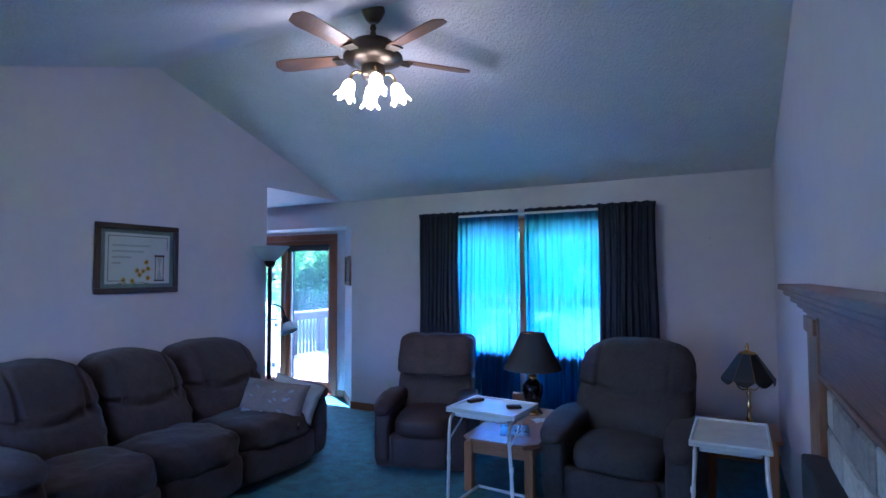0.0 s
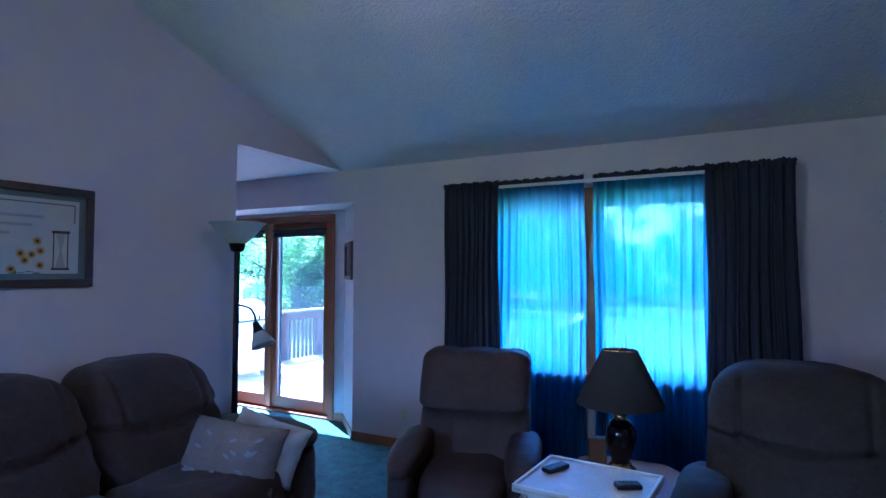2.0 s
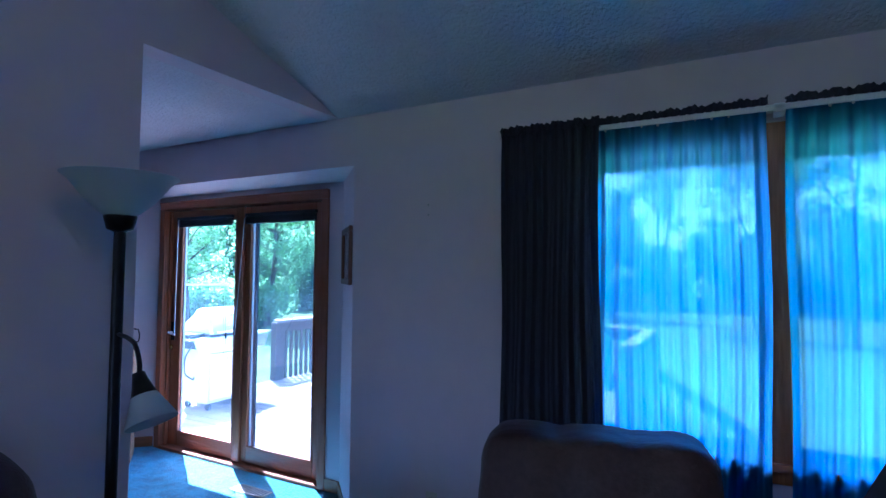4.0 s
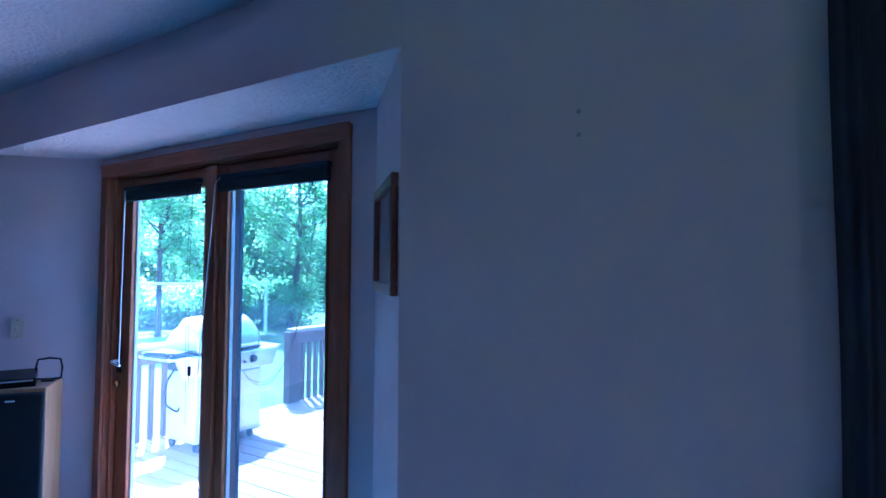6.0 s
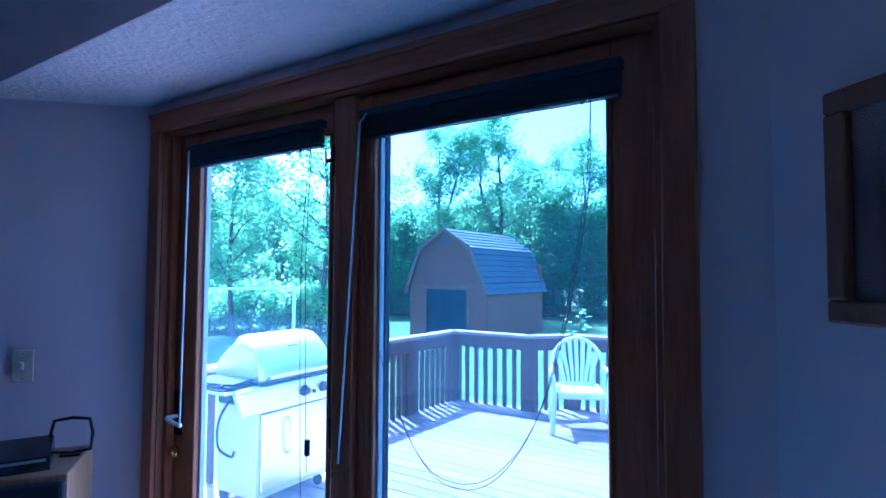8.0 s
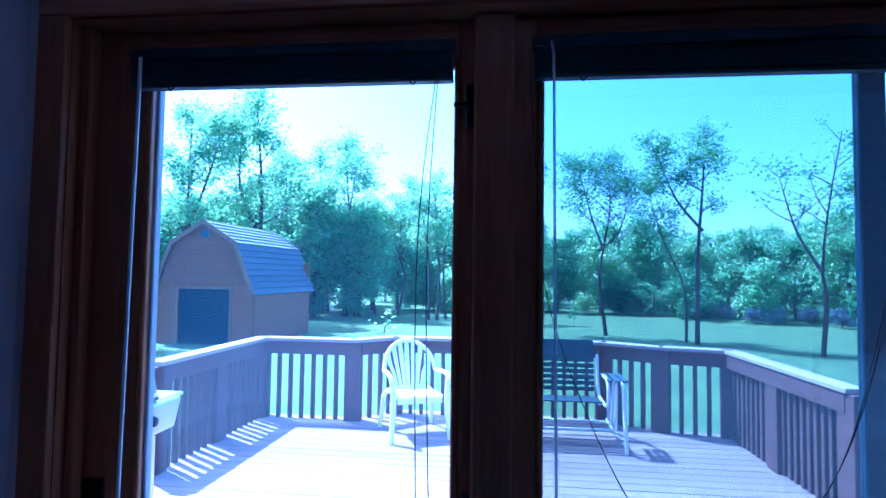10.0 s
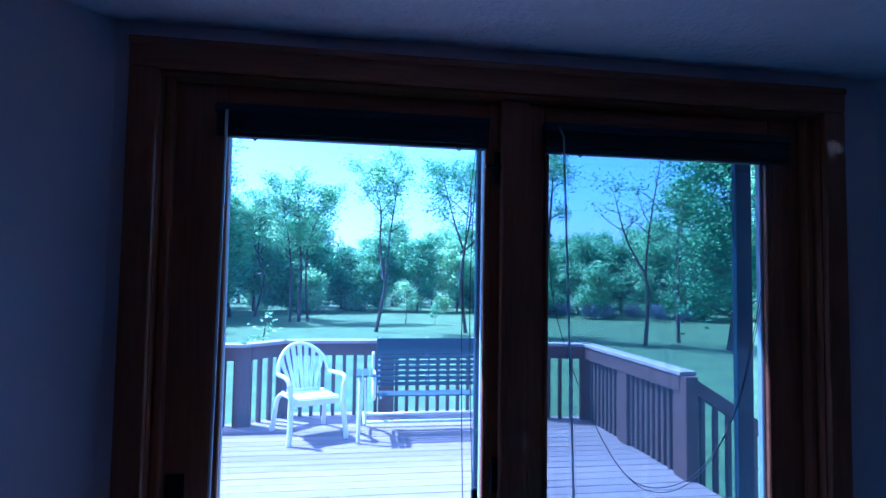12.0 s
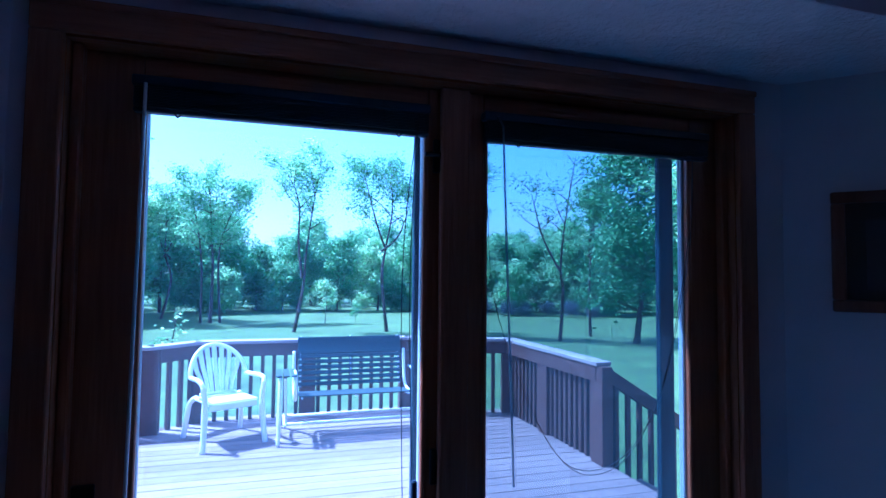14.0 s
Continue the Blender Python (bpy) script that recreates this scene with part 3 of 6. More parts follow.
build_window()
build_curtains()
build_patio_door()
build_blinds()
plate("wall_outlet", pose(0.554, -0.0005, 0.295), "ivory duplex outlet low on the wall", "outlet")
plate("light_switch", pose(-2.777 - 0.001, 0.143, 1.18, 0, 0, 45), "ivory light switch on the slanted bay wall", "switch")
for x, z in ((0.516, 1.90), (0.517, 1.845), (3.86, 1.89), (3.86, 1.83)):
    bm = lathe(bmesh.new(), [(0.0, 0.004), (0.004, 0.003), (0.006, 0.0)], 8)
    bmesh.ops.transform(bm, matrix=pose(x, -0.0005, z, 90), verts=bm.verts[:])
    tagged(part("wall_anchor", bm, mat("anchor_grey", (0.42, 0.40, 0.40), 0.6)), "small grey screw anchor set in painted wall", "screw anchor", "wall anchors")


def framed_picture(name, label, m, w, h, fw, frame_mat, inner):
    """A wall picture in local x and z; the wall lies at y = 0 and the front looks to -y."""
    t = thing(name, label, "picture", m)
    for x0, x1, z0, z1 in ((0, w, 0, fw), (0, w, h - fw, h), (0, fw, fw, h - fw), (w - fw, w, fw, h - fw)):
        part("frame", bx(x0, x1, -0.024, -0.001, z0, z1, 0.005, 2), frame_mat, t)
    inner(t, w, h, fw)
    g = part("glass", bx(fw, w - fw, -0.014, -0.0125, fw, h - fw), GLASS, t)
    g.visible_shadow = False


def sunflower_print(t, w, h, fw):
    part("mat_board", bx(fw, w - fw, -0.009, -0.002, fw, h - fw), mat("green_mat", (0.16, 0.20, 0.19), 0.9, 0, 0.05), t, "grey-green mat board")
    part("print", bx(fw + 0.035, w - fw - 0.035, -0.0105, -0.0095, fw + 0.03, h - fw - 0.03), mat("cream_paper", (0.62, 0.62, 0.62), 0.9, 0, 0.05), t, "printed sheet with sunflowers")
    ink = mat("print_ink", (0.16, 0.13, 0.14), 0.9)
    soft = mat("faint_ink", (0.42, 0.42, 0.42), 0.9)
    y0, y1 = -0.0118, -0.0108
    a, b, c, e = fw + 0.055, w - fw - 0.055, fw + 0.05, h - fw - 0.05
    for r in ((a, b, e - 0.006, e), (a, a + 0.006, c, e), (a, a + 0.12, c, c + 0.006), (b - 0.006, b, e - 0.10, e)):
        part("border_line", bx(r[0], r[1], y0, y1, r[2], r[3]), ink, t)
    for k, (L, x) in enumerate(((0.30, 0.10), (0.25, 0.10), (0.15, 0.10), (0.07, 0.10))):
        part("text_bar", bx(x + 0.03, x + 0.03 + L, y0, y1, h - 0.175 - k * 0.045, h - 0.160 - k * 0.045), soft, t)
    yel, brown, green = mat("petal_yellow", (0.55, 0.33, 0.05), 0.9), mat("flower_brown", (0.08, 0.04, 0.02), 0.9), mat("leaf_green", (0.12, 0.20, 0.08), 0.9)
    for fx, fz in ((0.20, 0.10), (0.27, 0.095), (0.33, 0.14), (0.36, 0.17), (0.40, 0.115), (0.40, 0.19), (0.385, 0.24), (0.31, 0.175)):
        bm = bmesh.new()
        c0 = bm.verts.new((fx + 0.02, y0, fz))
        ring = [bm.verts.new((fx + 0.02 + (0.026 if i % 2 else 0.016) * math.cos(i * math.pi / 10), y0, fz + (0.026 if i % 2 else 0.016) * math.sin(i * math.pi / 10))) for i in range(20)]
        for i in range(20):
            bm.faces.new((c0, ring[i], ring[(i + 1) % 20]))
        part("sunflower", bm, yel, t)
        bm = bmesh.new()
        bmesh.ops.create_circle(bm, cap_ends=True, radius=0.009, segments=12, matrix=pose(fx + 0.02, y0 - 0.0006, fz, 90))
        part("flower_centre", bm, brown, t)
    for k in range(7):
        x = 0.18 + 0.035 * k
        part("leaf", bx(x, x + 0.03, y0 + 0.0002, y1, 0.072 + 0.004 * (k % 3), 0.08 + 0.006 * (k % 2)), green, t)
    gx = w - fw - 0.125
    for z0, z1 in ((0.09, 0.103), (0.285, 0.30)):
        part("hourglass_cap", bx(gx - 0.045, gx + 0.045, y0, y1, z0, z1), brown, t)
    for x in (-0.038, 0.032):
        part("hourglass_post", bx(gx + x, gx + x + 0.006, y0, y1, 0.103, 0.285), brown, t)
    bm = bmesh.new()
    v = [bm.verts.new((gx + dx, y0, z)) for dx, z in ((-0.025, 0.105), (0.025, 0.105), (0.003, 0.195), (0.025, 0.283), (-0.025, 0.283), (-0.003, 0.195))]
    bm.faces.new(v)
    part("hourglass", bm, soft, t)


def small_print(t, w, h, fw):
    part("mat_board", bx(fw, w - fw, -0.009, -0.002, fw, h - fw), mat("dark_mat", (0.07, 0.055, 0.05), 0.06, 0, 0.1), t, "dark print under glass")
    part("print", bx(fw + 0.05, w - fw - 0.05, -0.0105, -0.0095, fw + 0.03, h - fw - 0.05), mat("grey_print", (0.10, 0.085, 0.08), 0.06, 0, 0.5, 25), t)


framed_picture("framed_picture", "dark wood framed sunflower and hourglass verse print", pose(XL, -2.945, 1.443, 0, 0, 90), 0.685, 0.535, 0.042, DARKWOOD, sunflower_print)
framed_picture("small_picture", "small oak framed dark print under glass", pose(-0.01, 0.011, 1.448, 0, 0, 135) @ pose(0.47, 0, 0, 0, 0, 180), 0.455, 0.36, 0.035, wood("reddish_frame_wood", (0.15, 0.055, 0.028), 0.7, 0.4, 2), small_print)


# ---- living room things ----
def ceiling_fan():
    X, Y = 2.0, RIDGE_Y
    t = thing("ceiling_fan", "antique bronze ceiling fan with four lit tulip shades", "ceiling fan", Matrix.Translation((X, Y, RIDGE)))
    part("canopy", lathe(bmesh.new(), [(0.0, -0.09), (0.03, -0.09), (0.05, -0.07), (0.075, -0.02), (0.08, 0.02)], 24), BRONZE, t, smooth=True)
    prof = [(0.012, -0.30)]
    for k in range(9):
        prof += [(0.014 + 0.008 * (k % 2), -0.28 + 0.022 * k)]
    part("downrod", lathe(bmesh.new(), prof, 12), BRONZE, t, smooth=True)
    part("motor_housing", lathe(bmesh.new(), [(0.02, -0.195), (0.07, -0.20), (0.13, -0.225), (0.155, -0.26), (0.16, -0.29), (0.19, -0.315), (0.19, -0.335), (0.12, -0.36), (0.075, -0.375)], 36), BRONZE, t, smooth=True)
    part("switch_cup", lathe(bmesh.new(), [(0.075, -0.375), (0.078, -0.43), (0.06, -0.455), (0.0, -0.46)], 24), BRONZE, t, smooth=True)
    BL = wood("walnut_blade", (0.22, 0.10, 0.045), 0.7, 0.4, 0, 18)
    for k in range(5):
        a = 72 * k + 50
        m = pose(0, 0, -0.325, 0, 0, a)
        bm = bx(0.13, 0.26, -0.025, 0.025, -0.006, 0.006, 0.004, 2)
        for v in bm.verts:
            v.co.y *= 1 + 1.0 * (v.co.x - 0.13) / 0.13
        bmesh.ops.transform(bm, matrix=m, verts=bm.verts[:])
        part("blade_iron", bm, BRONZE, t)
        pts = [(0.22, -0.05), (0.60, -0.068), (0.66, -0.055), (0.685, 0.0), (0.66, 0.055), (0.60, 0.068), (0.22, 0.05)]
        bm = prism(bmesh.new(), pts, 0.007, 0.014)
        bmesh.ops.transform(bm, matrix=m @ pose(0, 0, 0, 12), verts=bm.verts[:])
        part("blade", bm, BL, t)
    SH = glow("lit_frosted_glass", (1.0, 0.80, 0.55), 1.0)
    for k in range(4):
        a = radians(90 * k + 41)
        dx, dy = math.cos(a), math.sin(a)
        arm = tube(bmesh.new(), arc([(0.05 * dx, 0.05 * dy, -0.43), (0.10 * dx, 0.10 * dy, -0.415), (0.135 * dx, 0.135 * dy, -0.44), (0.14 * dx, 0.14 * dy, -0.475)], 5), 0.009)
        part("lamp_arm", arm, BRASS, t, smooth=True)
        def rip(k2, ang, r, z):
            wv = (k2 / 6.0) ** 3
            return r * (1 + 0.10 * wv * math.cos(6 * ang)), z - 0.014 * wv * math.cos(6 * ang)
        prof = [(0.022, -0.005), (0.034, -0.02), (0.041, -0.045), (0.043, -0.07), (0.047, -0.09), (0.056, -0.107), (0.066, -0.118)]
        bm = lathe(bmesh.new(), prof, 36, ripple=rip)
        bmesh.ops.transform(bm, matrix=pose(0.14 * dx, 0.14 * dy, -0.475) @ pose(0, 0, 0, 0, 0, math.degrees(a)) @ pose(0, 0, 0, 0, -18, 0), verts=bm.verts[:])
        part("shade", bm, SH, t, "glowing white tulip glass shade", smooth=True)
    for s in (0.03, -0.025):
        part("pull_chain", tube(bmesh.new(), [(s, 0.02, -0.455), (s, 0.02, -0.56)], 0.002, 5), BRASS, t)


def stitched(q, w, ax):
    """Leans a back cushion, rounds its crown and draws in the seams of its head pad."""
    along, z = (q.y if ax == "x" else q.x), q.z
    depth = q.x if ax == "x" else -q.y
    s = along / w
    if depth > 0:
        edge = -0.02 + 0.10 * s * s * (1 if abs(s) < 0.64 else 0.7)
        g = 0.030 * math.exp(-((z - edge) / 0.016) ** 2) * (1 if abs(s) < 0.97 else 0.3)
        if z > edge - 0.02:
            g += 0.022 * math.exp(-((abs(s) - 0.62) / 0.035) ** 2)
        bulge = 0.030 * math.exp(-((z + 0.13) / 0.10) ** 2) + 0.028 * math.exp(-((z - 0.13) / 0.12) ** 2)
        crease = 0.007 * math.sin(60 * z + 9 * s) * math.exp(-((abs(s) - 0.98) / 0.12) ** 2)
        depth += bulge - g + crease
    depth -= 0.16 * (z / 0.31)
    z += 0.035 * (1 - s * s) * (1 if z > 0 else 0)
    return Vector((depth, q.y, z)) if ax == "x" else Vector((q.x, -depth, z))


def sofa():
    t = thing("sofa", "taupe suede three-seat reclining sofa by the wall", "sofa", Matrix.Translation((0.42, -2.72, 0)))
    ox, oy = 0.42, -2.72
    part("base", bx(-0.07 - ox, 0.84 - ox, -3.90 - oy, -1.62 - oy, 0.04, 0.30, 0.03, 3), SUEDE, t)
    part("back_frame", bx(-0.11 - ox, 0.10 - ox, -3.86 - oy, -1.66 - oy, 0.06, 0.80, 0.05, 3), SUEDE, t)
    for i, (y0, y1) in enumerate(((-3.72, -3.09), (-3.09, -2.46), (-2.46, -1.70))):
        a, b = y0 - oy + 0.004, y1 - oy - 0.004
        part("seat", cushion(bmesh.new(), 0.22 - ox, 0.95 - ox, a, b, 0.25, 0.51, 4.2, 26, 0.0, 0.014, i * 3.1), SUEDE, t, smooth=True)
        part("footrest", cushion(bmesh.new(), 0.80 - ox, 0.93 - ox, a + 0.01, b - 0.01, 0.06, 0.33, 5, 10, 0, 0.006, i), SUEDE, t, smooth=True)
        w2 = (b - a) / 2
        part("backrest", cushion(bmesh.new(), -0.07 - ox, 0.33 - ox, a, b, 0.38, 1.0, 4.2, 46, 0, 0.010, i * 5.3, bend=lambda q, w=w2: stitched(q, w, "x")), SUEDE, t, smooth=True)
    for y0, y1 in ((-1.78, -1.52), (-3.98, -3.70)):
        bm = cushion(bmesh.new(), -0.02 - ox, 0.93 - ox, y0 - oy, y1 - oy, 0.03, 0.62, 4.2, 16, 0, 0.012, y0)
        part("armrest", bm, SUEDE, t, smooth=True)
        part("arm_pad", cushion(bmesh.new(), 0.18 - ox, 0.95 - ox, y0 - oy - 0.015, y1 - oy + 0.015, 0.50, 0.66, 2.8, 14, 0, 0.012, y1), SUEDE, t, smooth=True)


def pillow(name, label, m, w, h, d, material, sub=None):
    bm = bmesh.new()
    n = 22
    for s in (1, -1):
        grid = []
        for j in range(n + 1):
            row = []
            for i in range(n + 1):
                u, v = 2 * i / n - 1, 2 * j / n - 1
                e = max(0.0, (1 - u ** 4) * (1 - v ** 4)) ** 0.55
                x, z = u * w / 2 * (1 - 0.07 * (1 - v * v)), v * h / 2 * (1 - 0.07 * (1 - u * u))
                q = Vector((x, s * d / 2 * e, z))
                q += 0.020 * e * noise.noise_vector(Vector((q.x * 5 + q.z * 3, q.y * 4, q.z * 11 - q.x * 6)) + Vector((3, s, 1))) + 0.008 * noise.noise_vector(q * 22)
                row.append(bm.verts.new(q))
            grid.append(row)
        for a, b in zip(grid, grid[1:]):
            for i in range(n):
                f = (a[i], a[i + 1], b[i + 1], b[i])
                bm.faces.new(f if s < 0 else f[::-1])
    bmesh.ops.remove_doubles(bm, verts=bm.verts[:], dist=0.004)
    t = thing(name, label, "pillow", m)
    part("cover", bm, material, t, smooth=True)
    if sub:
        sub(t)


def pillow_prints(t):
    g = mat("grey_print_motif", (0.30, 0.30, 0.36), 0.9)
    rnd = random.Random(4)
    for k in range(16):
        x, z, a = rnd.uniform(-0.24, 0.22), rnd.uniform(-0.13, 0.13), rnd.uniform(-40, 40)
        u, v = x / 0.31, z / 0.20
        e = max(0.0, (1 - u ** 4) * (1 - v ** 4)) ** 0.55
        bm = bmesh.new()
        bmesh.ops.create_circle(bm, cap_ends=True, radius=0.012, segments=10, matrix=pose(x, -0.125 * e - 0.012, z, 90, 0, 0) @ pose(0, 0, 0, 0, 0, a) @ Matrix.Diagonal((1.9, 0.7, 1, 1)))
        part("motif", bm, g, t)


def recliner(name, label, m, w, d, h, material, tuft):
    """An upholstered recliner; its front looks to -y."""
    t = thing(name, label, "recliner", m)
    aw = 0.17 if tuft else 0.21
    iw = w / 2 - aw
    part("base", bx(-w / 2 + 0.03, w / 2 - 0.03, -d / 2 + 0.07, d / 2 - 0.10, 0.05, 0.30, 0.02, 2), material, t)
    part("seat", cushion(bmesh.new(), -iw - 0.01, iw + 0.01, -d / 2 + 0.01, d / 2 - 0.22, 0.26, 0.47, 3.6, 16, 0, 0.009, w), material, t, smooth=True)
    part("footrest", cushion(bmesh.new(), -iw, iw, -d / 2 + 0.02, -d / 2 + 0.13, 0.07, 0.31, 6, 10, 0, 0.006, d), material, t, smooth=True)
    for s in (-1, 1):
        x0, x1 = sorted((s * w / 2, s * iw))
        part("arm_panel", cushion(bmesh.new(), x0 + 0.012, x1 - 0.012, -d / 2 + 0.05, d / 2 - 0.14, 0.05, 0.54, 7, 12, 0, 0.005, s), material, t, smooth=True)
        def droop(q):
            q.z -= 0.05 * max(0.0, -q.y / 0.35) ** 2
            return q
        part("armrest", cushion(bmesh.new(), x0 - 0.012, x1 + 0.012, -d / 2 + 0.01, d / 2 - 0.20, 0.46, 0.60, 2.8, 16, 0, 0.010, s * 3, bend=droop), material, t, smooth=True)
    bw = iw + (0.105 if tuft else 0.12)
    part("back_shell", cushion(bmesh.new(), -bw + 0.015, bw - 0.015, d / 2 - 0.24, d / 2 - 0.06, 0.25, h - 0.04, 6, 14, 0, 0.006, 2, bend=lambda q: Vector((q.x, q.y + 0.12 * (q.z / 0.35), q.z))), material, t, smooth=True)
    if tuft:
        for z0, z1, dy, lab in ((0.40, 0.74, 0.0, "lumbar_pad"), (0.70, h, 0.03, "headrest")):
            def pleat(q, H=(z1 - z0) / 2):
                c = math.cos(q.x / bw * 3 * math.pi)
                q.y += 0.09 * (q.z / 0.2) - 0.010 * abs(math.sin(q.x / bw * 1.5 * math.pi + math.pi / 2)) ** 0.5
                q.z += 0.014 * abs(math.cos(q.x / bw * 1.5 * math.pi)) ** 0.6 * (1 if q.z > 0 else 0.2)
                return q
            part(lab, cushion(bmesh.new(), -bw, bw, d / 2 - 0.34 + dy, d / 2 - 0.12 + dy, z0, z1, 8.0, 30, 0, 0.008, z0 * 9, bend=pleat), material, t, smooth=True)
    else:
        part("backrest", cushion(bmesh.new(), -bw, bw, d / 2 - 0.36, d / 2 - 0.02, 0.36, h - 0.02, 4.4, 46, 0, 0.010, 6, bend=lambda q: stitched(q, bw, "y")), material, t, smooth=True)
    if tuft:
        part("lever", tube(bmesh.new(), [(-w / 2 + 0.02, -0.08, 0.26), (-w / 2 - 0.03, -0.10, 0.25), (-w / 2 - 0.032, -0.22, 0.24)], 0.008), BLACKMETAL, t)


def end_table(name, label, m, w, d, h, cut):
    t = thing(name, label, "end table", m)
    a, b = w / 2, d / 2
    pts = [(-a + cut, -b), (a - cut, -b), (a, -b + cut), (a, b - cut), (a - cut, b), (-a + cut, b), (-a, b - cut), (-a, -b + cut)]
    bm = prism(bmesh.new(), pts, h - 0.03, h)
    bmesh.ops.bevel(bm, geom=[e for e in bm.edges if abs(e.verts[0].co.z - e.verts[1].co.z) < 1e-6], offset=0.008, segments=2, affect="EDGES")
    part("tabletop", bm, OAKY, t)
    for x in (-a + 0.06, a - 0.06):
        for y in (-b + 0.06, b - 0.06):
            part("leg", bx(x - 0.032, x + 0.032, y - 0.032, y + 0.032, 0.0, h - 0.03, 0.008, 2), OAK, t)
    for s in (-1, 1):
        part("apron", bx(-a + 0.092, a - 0.092, s * (b - 0.055) - 0.01, s * (b - 0.055) + 0.01, h - 0.11, h - 0.03), OAKX, t)
        part("apron", bx(s * (a - 0.055) - 0.01, s * (a - 0.055) + 0.01, -b + 0.092, b - 0.092, h - 0.11, h - 0.03), OAKY, t)


def folding_tray(name, label, m, w, d, h, side=1):
    t = thing(name, label, "tray table", m)
    a, b = w / 2, d / 2
    TOP = mat("speckled_tray_top", (0.62, 0.60, 0.58), 0.35, 0, 0.18, 14)
    part("tray", bx(-a, a, -b, b, h - 0.022, h - 0.008, 0.012, 2), TOP, t, "white speckled plastic tray")
    for x0, x1, y0, y1 in ((-a, a, -b, -b + 0.015), (-a, a, b - 0.015, b), (-a, -a + 0.015, -b + 0.015, b - 0.015), (a - 0.015, a, -b + 0.015, b - 0.015)):
        part("rim", bx(x0, x1, y0, y1, h - 0.03, h + 0.004, 0.005, 2), WHITEPLASTIC, t)
    part("skirt", bx(-a + 0.05, a - 0.05, -b + 0.03, b - 0.03, h - 0.065, h - 0.022, 0.015, 2), WHITEPLASTIC, t)
    for s in (-1, 1):
        x = s * (a - 0.03)
        pts = arc([(x, 0.10, h - 0.05), (x, -b + 0.06, h - 0.055), (x, -b + 0.0, h - 0.12), (x + s * 0.012, -b + 0.005, 0.30), (x + s * 0.02, -b + 0.01, 0.06), (x + s * 0.02, -b + 0.06, 0.014), (x + s * 0.02, b + 0.02, 0.014)], 6)
        leg = part("leg", tube(bmesh.new(), pts, 0.0115, 10), WHITEMETAL, t, smooth=True)
        part("sleeve", tube(bmesh.new(), [(x + s * 0.012, -b + 0.005, 0.33), (x + s * 0.012, -b + 0.005, 0.36)], 0.015, 10), WHITEPLASTIC, leg)
        part("brace", tube(bmesh.new(), [(x, -b + 0.01, h - 0.20), (x, 0.03, h - 0.06)], 0.006, 8), WHITEMETAL, t)
    part("floor_bar", tube(bmesh.new(), [(-a + 0.01, b + 0.02, 0.014), (a - 0.01, b + 0.02, 0.014)], 0.0115, 8), WHITEMETAL, t)


def remote(name, label, m, L, W):
    t = thing(name, label, "remote control", m)
    body = part("body", bx(-W / 2, W / 2, -L / 2, L / 2, 0.0, 0.02, 0.006, 2), mat("black_plastic", (0.015, 0.015, 0.017), 0.4), t)
    for j in range(4):
        for i in range(3):
            x, y = (i - 1) * W * 0.27, -L * 0.28 + j * L * 0.16
            part("button", bx(x - 0.004, x + 0.004, y - 0.004, y + 0.004, 0.02, 0.0225), mat("grey_button", (0.18, 0.18, 0.2), 0.5), body)


def table_lamp():
    t = thing("table_lamp", "black vase table lamp with a dark fabric shade", "table lamp", Matrix.Translation((2.48, -0.76, 0.39)))
    part("foot", lathe(bmesh.new(), [(0, 0), (0.085, 0), (0.085, 0.012), (0.07, 0.02), (0.062, 0.035), (0.05, 0.045), (0, 0.045)], 28), BRASS, t, "brass foot", smooth=True)
    part("body", lathe(bmesh.new(), [(0.05, 0.045), (0.052, 0.06), (0.075, 0.13), (0.09, 0.19), (0.088, 0.235), (0.06, 0.275), (0.04, 0.29)], 32), mat("black_glaze", (0.008, 0.008, 0.012), 0.12, 0, 0.1, 10, coat=0.5), t, smooth=True)
    part("neck", lathe(bmesh.new(), [(0.04, 0.29), (0.045, 0.30), (0.042, 0.325), (0.02, 0.335), (0.012, 0.40), (0.0, 0.40)], 24), BRASS, t, smooth=True)
    SH = cloth("charcoal_shade", (0.085, 0.08, 0.075), 0.25, 0, 0.1, 60)
    part("shade", lathe(bmesh.new(), [(0.245, 0.375), (0.243, 0.385), (0.105, 0.675), (0.10, 0.685)], 40), SH, t, "dark grey tapered fabric shade", smooth=True)
    part("harp", tube(bmesh.new(), arc([(0, 0, 0.40), (0.05, 0, 0.50), (0.03, 0, 0.64), (0, 0, 0.665)], 5), 0.003, 6), BRASS, t)
    part("spider", tube(bmesh.new(), [(-0.103, 0, 0.675), (0.103, 0, 0.675)], 0.0025, 6), BRASS, t)
    part("finial", lathe(bmesh.new(), [(0.004, 0.665), (0.009, 0.69), (0.004, 0.70), (0, 0.705)], 12), BRASS, t)


